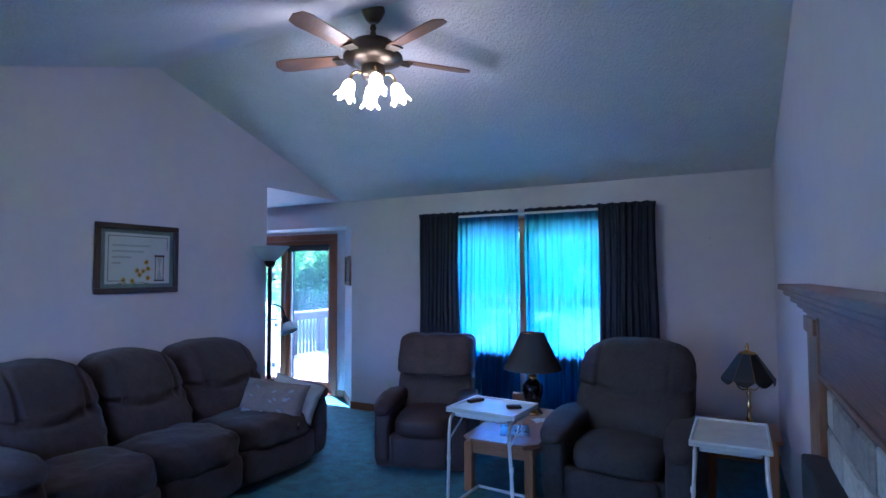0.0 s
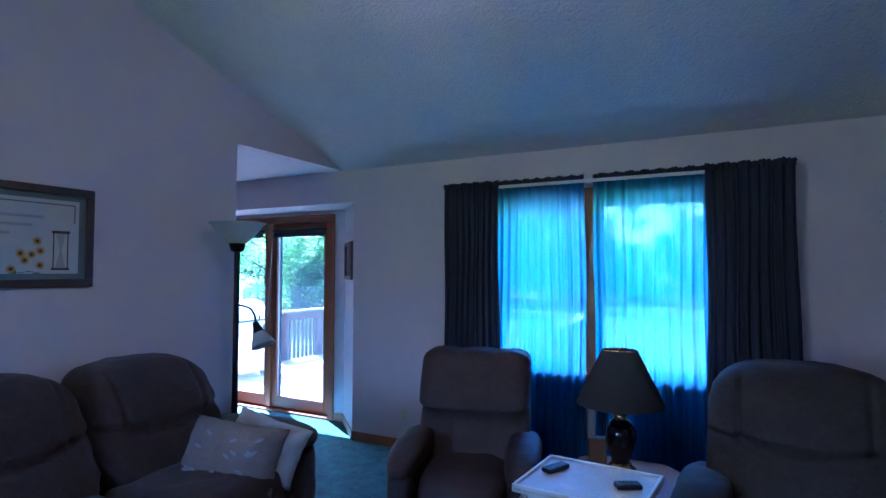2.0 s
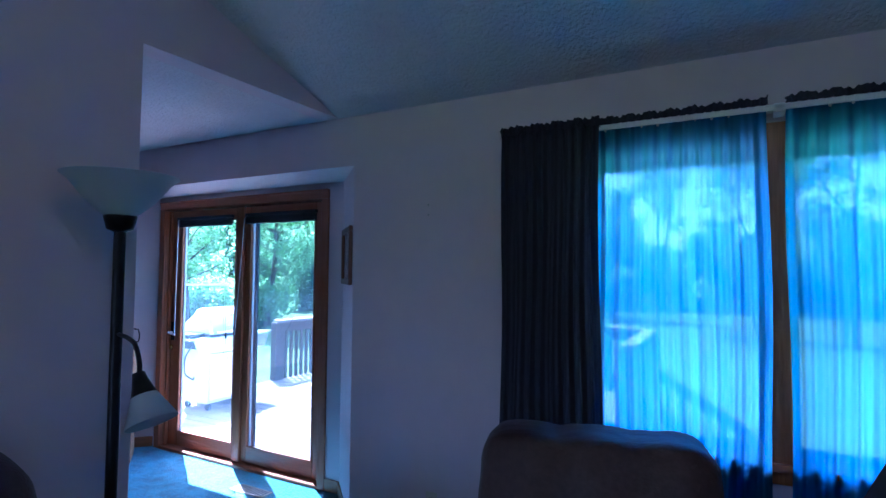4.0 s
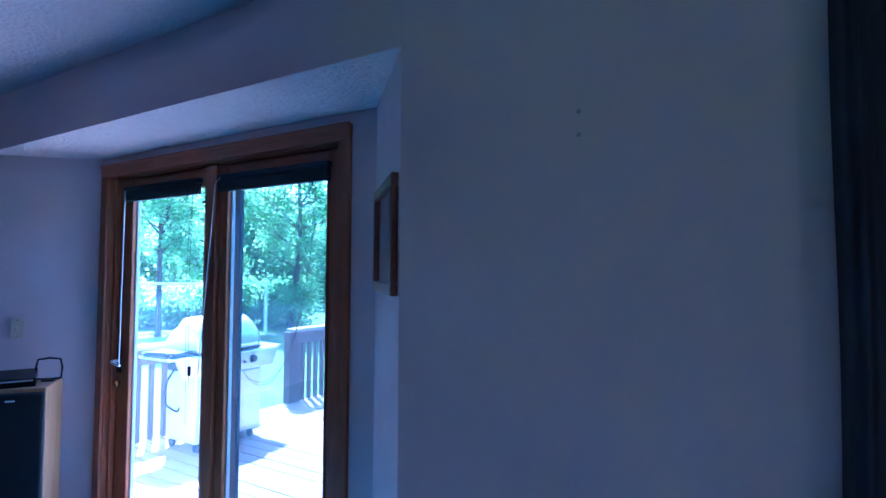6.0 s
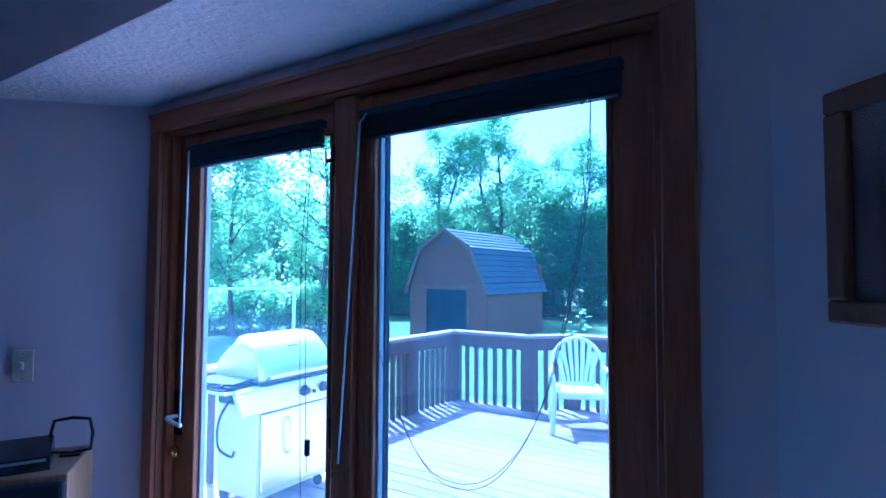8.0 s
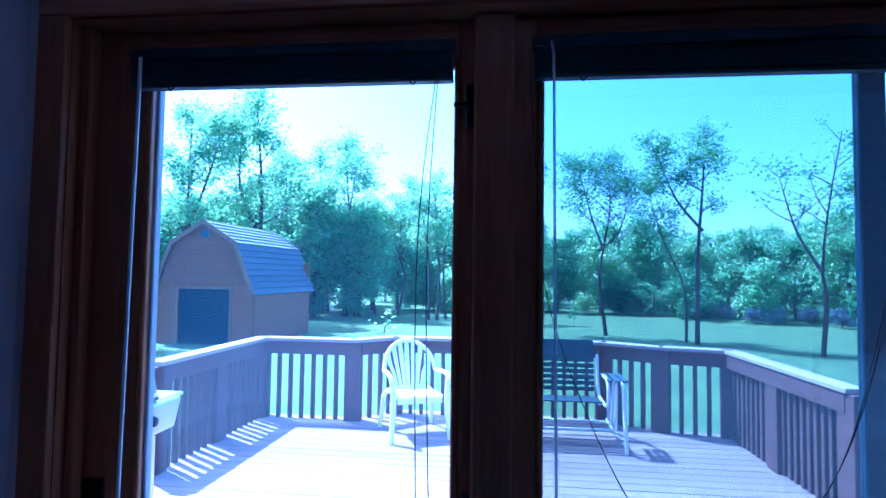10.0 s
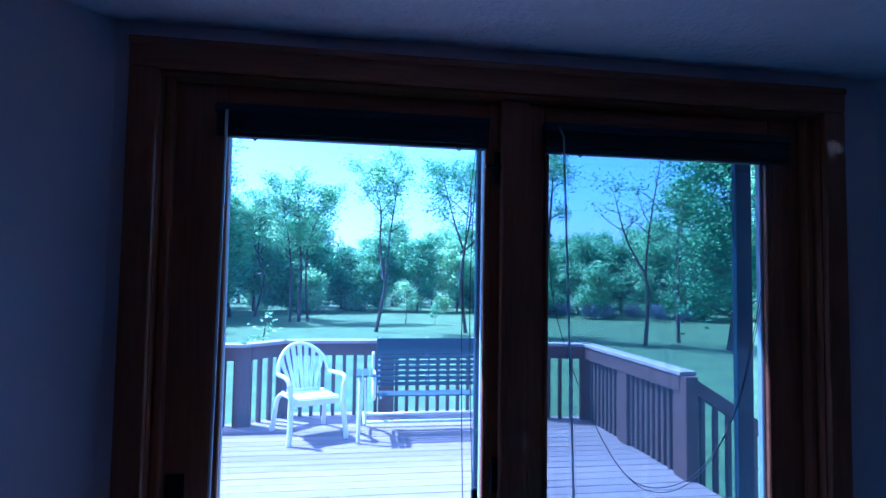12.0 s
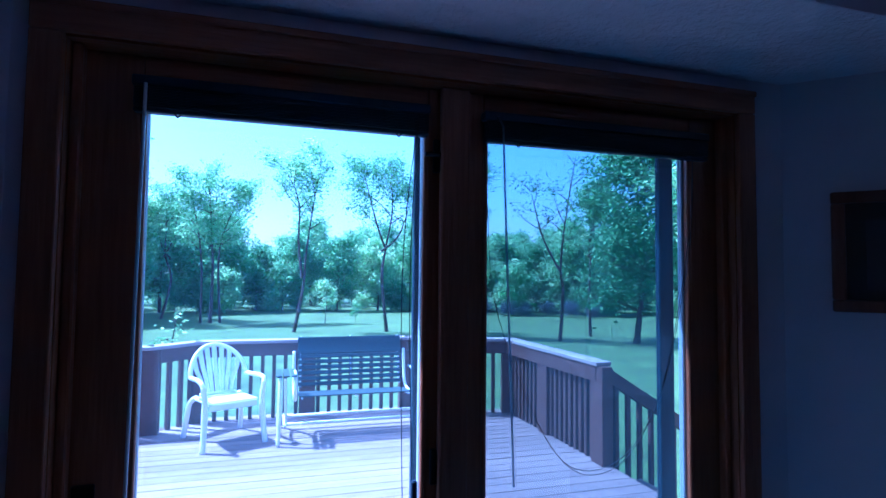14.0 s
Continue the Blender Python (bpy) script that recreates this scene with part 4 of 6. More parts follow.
def panel_lamp():
    t = thing("panel_lamp", "brass table lamp with a black scalloped panel shade", "table lamp", Matrix.Translation((4.10, -0.80, 0.46)))
    prof = [(0, 0), (0.07, 0), (0.072, 0.01), (0.05, 0.022), (0.02, 0.035), (0.013, 0.06), (0.022, 0.08), (0.013, 0.10), (0.011, 0.15), (0.02, 0.165), (0.012, 0.18), (0.011, 0.25), (0.018, 0.262), (0.010, 0.275), (0.008, 0.36)]
    part("stem", lathe(bmesh.new(), prof, 20), BRASS, t, smooth=True)
    BP = mat("smoked_panel", (0.010, 0.010, 0.012), 0.55, 0.0, 0.2, 8)
    for k in range(8):
        a0, a1 = radians(45 * k + 12), radians(45 * k + 57)
        top0, top1 = Vector((0.055 * math.cos(a0), 0.055 * math.sin(a0), 0.545)), Vector((0.055 * math.cos(a1), 0.055 * math.sin(a1), 0.545))
        b0, b1 = Vector((0.178 * math.cos(a0), 0.178 * math.sin(a0), 0.365)), Vector((0.178 * math.cos(a1), 0.178 * math.sin(a1), 0.365))
        bm = bmesh.new()
        low = [b0.lerp(b1, i / 8) - Vector((0, 0, 0.04 * math.sin(math.pi * i / 8))) for i in range(9)]
        bm.faces.new([bm.verts.new(q) for q in [top0] + low + [top1]])
        r = bmesh.ops.extrude_face_region(bm, geom=bm.faces[:])
        nrm = (b0 - top0).cross(b1 - top0).normalized() * 0.003
        bmesh.ops.translate(bm, vec=nrm, verts=[v for v in r["geom"] if isinstance(v, bmesh.types.BMVert)])
        part("shade_panel", bm, BP, t)
        part("rib", tube(bmesh.new(), [top0, b0], 0.003, 6), BRASS, t)
    part("cap", lathe(bmesh.new(), [(0.06, 0.543), (0.05, 0.555), (0.02, 0.565), (0.008, 0.57), (0.014, 0.59), (0.006, 0.60), (0.011, 0.612), (0, 0.62)], 20), BRASS, t, smooth=True)
    for k in range(3):
        a = radians(120 * k + 30)
        dx, dy = math.cos(a), math.sin(a)
        part("arm", tube(bmesh.new(), arc([(0.01 * dx, 0.01 * dy, 0.29), (0.05 * dx, 0.05 * dy, 0.28), (0.085 * dx, 0.085 * dy, 0.31), (0.088 * dx, 0.088 * dy, 0.345)], 5), 0.005, 8), BRASS, t, smooth=True)


def floor_lamp():
    t = thing("floor_lamp", "black torchiere floor lamp with a side reading light", "floor lamp", Matrix.Translation((0.15, -1.48, 0)))
    part("base", lathe(bmesh.new(), [(0, 0), (0.125, 0), (0.125, 0.015), (0.11, 0.025), (0.03, 0.035), (0.02, 0.06), (0, 0.06)], 32), BLACKMETAL, t, smooth=True)
    part("pole", lathe(bmesh.new(), [(0.019, 0.05), (0.019, 0.62), (0.022, 0.625), (0.022, 0.64), (0.019, 0.645), (0.019, 1.69)], 16), BLACKMETAL, t, smooth=True)
    part("cup", lathe(bmesh.new(), [(0.02, 1.655), (0.042, 1.665), (0.052, 1.705), (0.052, 1.712), (0.03, 1.712)], 24), BLACKMETAL, t, smooth=True)
    FR = cloth("frosted_plastic", (0.72, 0.74, 0.78), 0.45, 0, 0.04, 10)
    part("shade", lathe(bmesh.new(), [(0.035, 1.708), (0.06, 1.72), (0.11, 1.765), (0.16, 1.83), (0.182, 1.848), (0.185, 1.85), (0.178, 1.85), (0.155, 1.836), (0.10, 1.77), (0.05, 1.725), (0.0, 1.72)], 40), FR, t, "white frosted bowl shade", smooth=True)
    pts = arc([(0.015, 0.0, 1.305), (0.10, -0.02, 1.30), (0.19, -0.05, 1.285), (0.245, -0.07, 1.24), (0.262, -0.08, 1.20)], 6)
    part("gooseneck", tube(bmesh.new(), pts, 0.0075, 8), BLACKMETAL, t, smooth=True)
    r = pose(0.262, -0.08, 1.20) @ pose(0, 0, 0, 0, -28, 0)
    bm = lathe(bmesh.new(), [(0.0, 0.012), (0.018, 0.01), (0.024, -0.02), (0.037, -0.062)], 24)
    bmesh.ops.transform(bm, matrix=r, verts=bm.verts[:])
    part("socket", bm, BLACKMETAL, t, smooth=True)
    bm = lathe(bmesh.new(), [(0.037, -0.062), (0.075, -0.148), (0.073, -0.148), (0.035, -0.064)], 28)
    bmesh.ops.transform(bm, matrix=r, verts=bm.verts[:])
    part("reading_shade", bm, FR, t, "white frosted cone shade", smooth=True)
    bm = bmesh.new()
    bmesh.ops.create_uvsphere(bm, u_segments=16, v_segments=10, radius=0.026, matrix=r @ Matrix.Translation((0, 0, -0.10)))
    part("bulb", bm, WHITEPLASTIC, t, smooth=True)


def fireplace():
    t = thing("fireplace", "oak mantel fireplace with a stone surround", "fireplace", Matrix.Translation((XR, -3.6, 0)))
    MW = wood("mantel_oak", (0.20, 0.085, 0.04), 0.65, 0.45, 1, 16)
    MZ = wood("mantel_oak_upright", (0.26, 0.12, 0.055), 0.65, 0.45, 2, 16)
    L = 1.38
    for k, (z0, z1, dpt, e) in enumerate(((1.50, 1.53, 0.145, 0.0), (1.475, 1.50, 0.125, 0.02), (1.445, 1.475, 0.10, 0.045), (1.42, 1.445, 0.075, 0.07), (1.40, 1.42, 0.055, 0.09))):
        part("mantel_shelf" if k == 0 else "moulding", bx(-dpt, 0.0, -L + e, L - e, z0, z1 - 0.001, 0.008, 3), MW, t)
    part("frieze", bx(-0.035, 0.0, -L + 0.42, L - 0.42, 1.17, 1.40), MW, t)
    part("bead", bx(-0.045, 0.0, -L + 0.42, L - 0.42, 1.15, 1.172, 0.006, 2), MW, t)
    for s in (-1, 1):
        y0, y1 = sorted((s * (L - 0.12), s * (L - 0.42)))
        part("pilaster", bx(-0.045, 0.0, y0, y1, 0.0, 1.40, 0.006, 2), MZ, t)
        part("corbel", bx(-0.058, -0.045, y0 + 0.0, y1, 1.32, 1.39, 0.006, 2), MZ, t)
    rnd = random.Random(9)
    st = part("surround", bx(-0.012, 0.0, -0.96, 0.96, 0.0, 1.15), mat("mortar", (0.22, 0.20, 0.18), 0.95, 0, 0.2, 10), t)
    stones = [mat("field_stone", c, 0.9, 0, 0.35, 7, 0.5, 40, rand=0.6) for c in ((0.42, 0.40, 0.38), (0.30, 0.28, 0.26), (0.50, 0.47, 0.42))]
    z = 0.0
    row = 0
    while z < 1.12:
        hgt = rnd.uniform(0.11, 0.19)
        hgt = min(hgt, 1.145 - z)
        y = -0.955
        while y < 0.95:
            wd = min(rnd.uniform(0.14, 0.30), 0.955 - y)
            mid = y + wd / 2
            if wd > 0.03 and not (abs(mid) < 0.60 and z < 0.72):
                q = rnd.uniform(0.02, 0.034)
                part("stone", bx(-q, -0.008, y + 0.007, y + wd - 0.007, z + 0.006, z + hgt - 0.007, 0.012, 1), stones[rnd.randrange(3)], st)
            y += wd
        z += hgt
        row += 1
    part("firebox", bx(-0.02, 0.0, -0.60, 0.60, 0.0, 0.78), mat("soot_black", (0.01, 0.01, 0.012), 0.8), t)
    part("insert_hood", bx(-0.11, -0.02, -0.66, 0.99, 0.66, 0.84, 0.012, 2), BLACKMETAL, t, "black metal hood")
    for y in (-0.3, 0.3):
        part("fire_door", bx(-0.035, -0.02, y - 0.29, y + 0.29, 0.04, 0.60, 0.006, 2), BLACKMETAL, t)


ceiling_fan()
sofa()
PCLOTH = mat("pale_pillowcase", (0.24, 0.20, 0.19), 0.9, 0, 0.16, 9, 0.5, 30)
pillow("pillow", "pale patterned pillow leaning on the sofa arm", pose(0.68, -1.96, 0.545, -26, 5, 16), 0.56, 0.36, 0.25, PCLOTH, pillow_prints)
pillow("white_pillow", "white pillow behind the patterned one on the sofa", pose(0.76, -1.81, 0.56, -22, 12, 8), 0.48, 0.32, 0.15, mat("white_pillowcase", (0.42, 0.41, 0.43), 0.9, 0, 0.06, 9, 0.3, 30))
recliner("recliner", "brown leather recliner with a three-channel tufted back", pose(1.71, -1.17, 0, 0, 0, 15), 0.80, 0.88, 1.03, LEATHER, True)
recliner("recliner", "olive grey upholstered recliner with rounded headrest", pose(3.33, -1.26, 0, 0, 0, -4), 1.0, 0.98, 1.06, OLIVE, False)
end_table("end_table", "oak end table with clipped corners between recliners", pose(2.50, -1.11, 0), 0.58, 1.12, 0.39, 0.09)
end_table("corner_table", "oak end table in the corner under a lamp", pose(4.04, -0.78, 0), 0.50, 0.55, 0.46, 0.04)
folding_tray("tray_table", "white folding tray table holding two remotes", pose(2.53, -1.79, 0, 0, 0, -5), 0.50, 0.42, 0.68)
folding_tray("tray_table", "white folding tray table beside the grey recliner", pose(3.975, -1.55, 0, 0, 0, -1), 0.42, 0.60, 0.62)
remote("remote_control", "black remote control lying on the tray table", pose(2.37, -1.72, 0.673, 0, 0, -25), 0.13, 0.05)
remote("remote_control", "short black remote control on the tray table", pose(2.68, -1.78, 0.673, 0, 0, -60), 0.10, 0.055)
table_lamp()
panel_lamp()
floor_lamp()
fireplace()


def magazines():
    t = thing("magazine", "dark glossy magazine lying on the end table", "magazine", pose(2.52, -1.33, 0.39, 0, 0, 20))
    part("cover", bx(-0.11, 0.11, -0.14, 0.14, 0.0, 0.008, 0.001, 1), mat("magazine_cover", (0.05, 0.07, 0.12), 0.25, 0, 0.5, 9), t)
    part("pages", bx(-0.108, 0.108, -0.138, 0.138, 0.001, 0.007), PLASTIC, t)
    p = thing("tissue", "crumpled white paper sheet on the end table", "paper", pose(2.62, -1.0, 0.39, 0, 0, 40))
    bm = bmesh.new()
    bmesh.ops.create_grid(bm, x_segments=10, y_segments=10, size=0.06)
    for v in bm.verts:
        v.co.z = 0.012 + 0.012 * noise.noise(v.co * 30)
    part("sheet", bm, WHITEPLASTIC, p)
    b = thing("small_box", "brown cardboard box beside the table lamp", "box", pose(2.34, -0.72, 0.39, 0, 0, 10))
    part("body", bx(-0.05, 0.05, -0.03, 0.03, 0, 0.15, 0.003, 1), mat("brown_card", (0.20, 0.10, 0.05), 0.8), b)
    part("flap", bx(-0.05, 0.05, -0.031, 0.031, 0.15, 0.154), mat("pale_card", (0.35, 0.25, 0.16), 0.8), b)


def speaker():
    m = pose(-2.43, 0.04, 0, 0, 0, 53)
    t = thing("floor_speaker", "tall oak floor speaker with a black grille", "speaker", m)
    part("cabinet", bx(-0.14, 0.14, -0.13, 0.17, 0.0, 0.92, 0.006, 2), wood("speaker_veneer", (0.30, 0.16, 0.07), 0.7, 0.5), t)
    part("grille", bx(-0.138, 0.138, -0.165, -0.13, 0.02, 0.905, 0.012, 2), mat("black_grille", (0.012, 0.012, 0.015), 0.95, 0, 0.2, 40, 0.3, 300), t)
    part("badge", bx(-0.02, 0.02, -0.168, -0.165, 0.865, 0.873), WHITEMETAL, t)
    c = thing("clock_radio", "black clock radio on top of the floor speaker", "clock radio", m @ pose(-0.04, 0.0, 0.92, 0, 0, 12))
    bm = prism(bmesh.new(), [(-0.10, 0.0), (0.10, 0.0), (0.10, 0.045), (0.04, 0.072), (-0.10, 0.042)], -0.10, 0.10, "x")
    part("body", bm, mat("gloss_black", (0.012, 0.012, 0.014), 0.2), c)
    part("silver_trim", bx(-0.09, 0.09, -0.102, -0.099, 0.028, 0.036), mat("silver", (0.5, 0.5, 0.52), 0.3, 0.8), c)
    a = thing("loop_antenna", "square black loop antenna on the floor speaker", "antenna", m @ pose(0.10, 0.06, 0.92))
    pts = [(-0.055, 0, 0.015), (-0.06, 0, 0.07), (-0.05, 0, 0.115), (0.0, 0, 0.122), (0.05, 0, 0.115), (0.06, 0, 0.07), (0.055, 0, 0.015), (0.0, 0, 0.008)]
    part("loop", tube(bmesh.new(), pts, 0.0055, 8, True), BLACKMETAL, a, smooth=True)
    part("foot", bx(-0.03, 0.03, -0.02, 0.02, 0, 0.008, 0.002, 1), BLACKMETAL, a)


def floor_vent():
    t = thing("floor_vent", "brown metal floor register set in the carpet", "vent", pose(-0.98, 0.16, 0.0, 0, 0, 0))
    part("frame", bx(-0.15, 0.15, -0.055, 0.055, 0.0, 0.006, 0.002, 1), mat("vent_tan", (0.25, 0.2, 0.15), 0.5, 0.4), t)
    for k in range(11):
        x = -0.125 + 0.025 * k
        part("slat", bx(x - 0.004, x + 0.004, -0.04, 0.04, 0.006, 0.009), BLACKMETAL, t)


magazines()
speaker()
floor_vent()


# ---- deck and garden ----
DZ, RZ = -0.035, 0.825


def railing(a, b, first_post=True, last_post=True, posts=(), group="deck railing", pitch=0.118):
    """One run of railing between two corners of the deck."""
    a, b = Vector(a), Vector(b)
    d = b - a
    L = d.length
    t = thing("deck_railing", "brown stained wooden deck railing with square balusters", "railing", pose(a.x, a.y, DZ, 0, 0, math.degrees(math.atan2(d.y, d.x))), group)
    H = RZ - DZ
    part("cap", bx(-0.03, L + 0.03, -0.075, 0.075, H - 0.036, H, 0.005, 1), RAILCAP, t, "grey weathered cap board")
    part("face_board", bx(0.0, L, 0.027, 0.064, H - 0.172, H - 0.037, 0.003, 1), RAILWOODX, t)
    n = max(2, int(L / pitch))
    bal = bx(-0.020, 0.020, -0.019, 0.026, 0.0, H - 0.037, 0.003, 1)
    me = mesh_of("baluster", bal, RAILWOOD)
    for k in range(n):
        x = (k + 0.5) * L / n
        ob = new("baluster", me)
        ob.parent, ob.location = t, (x, 0.0, 0.0)
    for x in ([0.0] if first_post else []) + list(posts) + ([L] if last_post else []):
        part("post", bx(x - 0.088, x + 0.088, -0.05, 0.0585, -0.6, H - 0.0365, 0.006, 1), RAILWOOD, t)


def build_deck():
    deck = tagged(new("deck"), "weathered grey-brown plank deck behind the house", "deck", kind="structure")
    deck.location = (-1.7, 2.9, DZ)
    rnd = random.Random(3)
    y = 0.52
    while y < 5.62:
        w = 0.138
        if y < 5.17:
            x0, x1 = -4.20, 0.80
        else:
            k = (y - 5.17) / 0.38
            x0, x1 = -3.1 + 0.35 * k, 0.10 - 0.5 * k
        bm = bx(x0 + 1.7, x1 + 1.7, y - 2.9 + 0.0025, y + w - 2.9 - 0.0025, -0.034, rnd.uniform(-0.002, 0.0), 0.004, 1)
        part("plank", bm, DECK, deck)
        y += w + 0.002
    part("rim", bx(-4.22 + 1.7, 0.82 + 1.7, 0.52 - 2.9, 5.2 - 2.9, -0.30, -0.036), RAILWOODX, deck)
    part("rim", bx(-3.1 + 1.7, 0.1 + 1.7, 5.2 - 2.9, 5.55 - 2.9, -0.30, -0.036), RAILWOODX, deck)
    part("skirt", bx(-4.1 + 1.7, 0.7 + 1.7, 0.7 - 2.9, 5.1 - 2.9, -0.70, -0.30), RAILWOODX, deck)
    A, B, B2, D, E, C, F = (-4.12, 5.17), (-3.1, 5.17), (-2.72, 5.53), (-0.42, 5.55), (0.10, 5.25), (0.72, 5.12), (0.77, 3.26)
    G, Hh = (-4.18, 3.40), (-4.20, 0.9)
    railing(A, G, True, True, (0.9,), pitch=0.10)
    railing((-4.19, 2.75), Hh, True, True)
    railing(B, A, True, False)
    railing(B2, B, False, False)
    railing(D, B2, True, True, (1.15,))
    railing(E, D, True, False)
    railing(C, E, True, False)
    railing(F, C, True, False, (0.95,), pitch=0.086)
    # steps down on the east side
    st = tagged(new("deck_stairs"), "wooden stairs leading down from the deck", "stairs", kind="structure")
    st.location = (0.82, 2.7, DZ)
    for k in range(4):
        part("tread", bx(0.02 + 0.27 * k, 0.31 + 0.27 * k, -0.55, 0.52, -0.19 - 0.165 * k, -0.15 - 0.165 * k, 0.004, 1), DECK, st)
    for yy in (0.55, -0.60):
        bm = bx(0, 1.1, yy - 0.02, yy + 0.02, -0.25, -0.02)
        for v in bm.verts:
            v.co.z -= v.co.x * 0.61
        part("stringer", bm, RAILWOODX, st)
        bm = bx(0.0, 1.15, yy - 0.045, yy + 0.045, 0.68, 0.80)
        for v in bm.verts:
            v.co.z -= v.co.x * 0.61
        part("hand_rail", bm, RAILWOODX, st)
        for k in range(9):
            x = 0.08 + 0.118 * k
            part("baluster", bx(x - 0.018, x + 0.018, yy - 0.018, yy + 0.018, -0.15 - 0.61 * x, 0.69 - 0.61 * x), RAILWOOD, st)
        part("post", bx(1.10, 1.19, yy - 0.045, yy + 0.045, GROUND - DZ, 0.14, 0.004, 1), RAILWOOD, st)


def resin_chair():
    t = thing("plastic_chair", "white resin stacking armchair on the deck", "chair", pose(-2.38, 4.78, DZ, 0, 0, 24))
    # seat
    bm = bx(-0.23, 0.23, -0.24, 0.20, 0.385, 0.415, 0.014, 3)
    for v in bm.verts:
        v.co.z -= 0.03 * (v.co.y + 0.24) - 0.0
    part("seat", bm, WHITEPLASTIC, t, smooth=False)
    part("apron", bx(-0.22, 0.22, -0.25, -0.235, 0.34, 0.40, 0.006, 2), WHITEPLASTIC, t)
    # back: hoop and fanned slats
    def back(u, v):
        """u across, v up the back."""
        return Vector((u, 0.19 + 0.16 * v - 0.09 * (abs(u) / 0.27) ** 2, 0.37 + 0.50 * v))
    hoop = []
    for i in range(25):
        a = math.pi * i / 24
        u, v = 0.265 * math.cos(a), 0.44 + 0.56 * math.sin(a)
        hoop.append(back(u, v))
    hoop = [Vector((0.27, -0.02, 0.60)), Vector((0.272, 0.06, 0.595))] + hoop + [Vector((-0.272, 0.06, 0.595)), Vector((-0.27, -0.02, 0.60))]
    part("back_hoop", tube(bmesh.new(), hoop, 0.021, 10), WHITEPLASTIC, t, smooth=True)
    for k in range(7):
        f = (k - 3) / 3
        u0, u1 = 0.12 * f, 0.215 * f
        v1 = 0.44 + 0.56 * math.sqrt(max(0, 1 - (u1 / 0.265) ** 2))
        pts = [back(u0, 0.0), back(u0 + 0.35 * (u1 - u0), 0.35), back(u0 + 0.75 * (u1 - u0), 0.7 * v1), back(u1, v1)]
        bm = bmesh.new()
        q = arc(pts, 5)
        rows = []
        for i, p in enumerate(q):
            hw = 0.014 + 0.010 * i / len(q)
            rows.append([bm.verts.new(p + Vector((s * hw, dy, 0))) for s, dy in ((-1, -0.005), (1, -0.005), (1, 0.005), (-1, 0.005))])
        for a, b in zip(rows, rows[1:]):
            for i in range(4):
                bm.faces.new((a[i], a[(i + 1) % 4], b[(i + 1) % 4], b[i]))
        part("back_slat", bm, WHITEPLASTIC, t)
    part("back_foot", bx(-0.17, 0.17, 0.165, 0.20, 0.36, 0.43, 0.008, 2), WHITEPLASTIC, t)
    for s in (-1, 1):
        bm = tube(bmesh.new(), arc([(s * 0.27, 0.0, 0.60), (s * 0.285, -0.14, 0.605), (s * 0.285, -0.23, 0.59), (s * 0.275, -0.26, 0.54)], 6), [0.021] * 18 + [0.019], 10)
        part("armrest", bm, WHITEPLASTIC, t, smooth=True)
        pts = arc([(s * 0.278, -0.255, 0.57), (s * 0.262, -0.255, 0.40), (s * 0.27, -0.275, 0.2), (s * 0.285, -0.30, 0.0)], 6)
        part("front_leg", tube(bmesh.new(), pts, [0.026] * 7 + [0.03] * 4 + [0.026] * 8, 8), WHITEPLASTIC, t, smooth=True)
        pts = arc([(s * 0.20, 0.17, 0.40), (s * 0.25, 0.22, 0.34), (s * 0.262, 0.26, 0.18), (s * 0.275, 0.31, 0.0)], 6)
        part("rear_leg", tube(bmesh.new(), pts, 0.024, 8), WHITEPLASTIC, t, smooth=True)


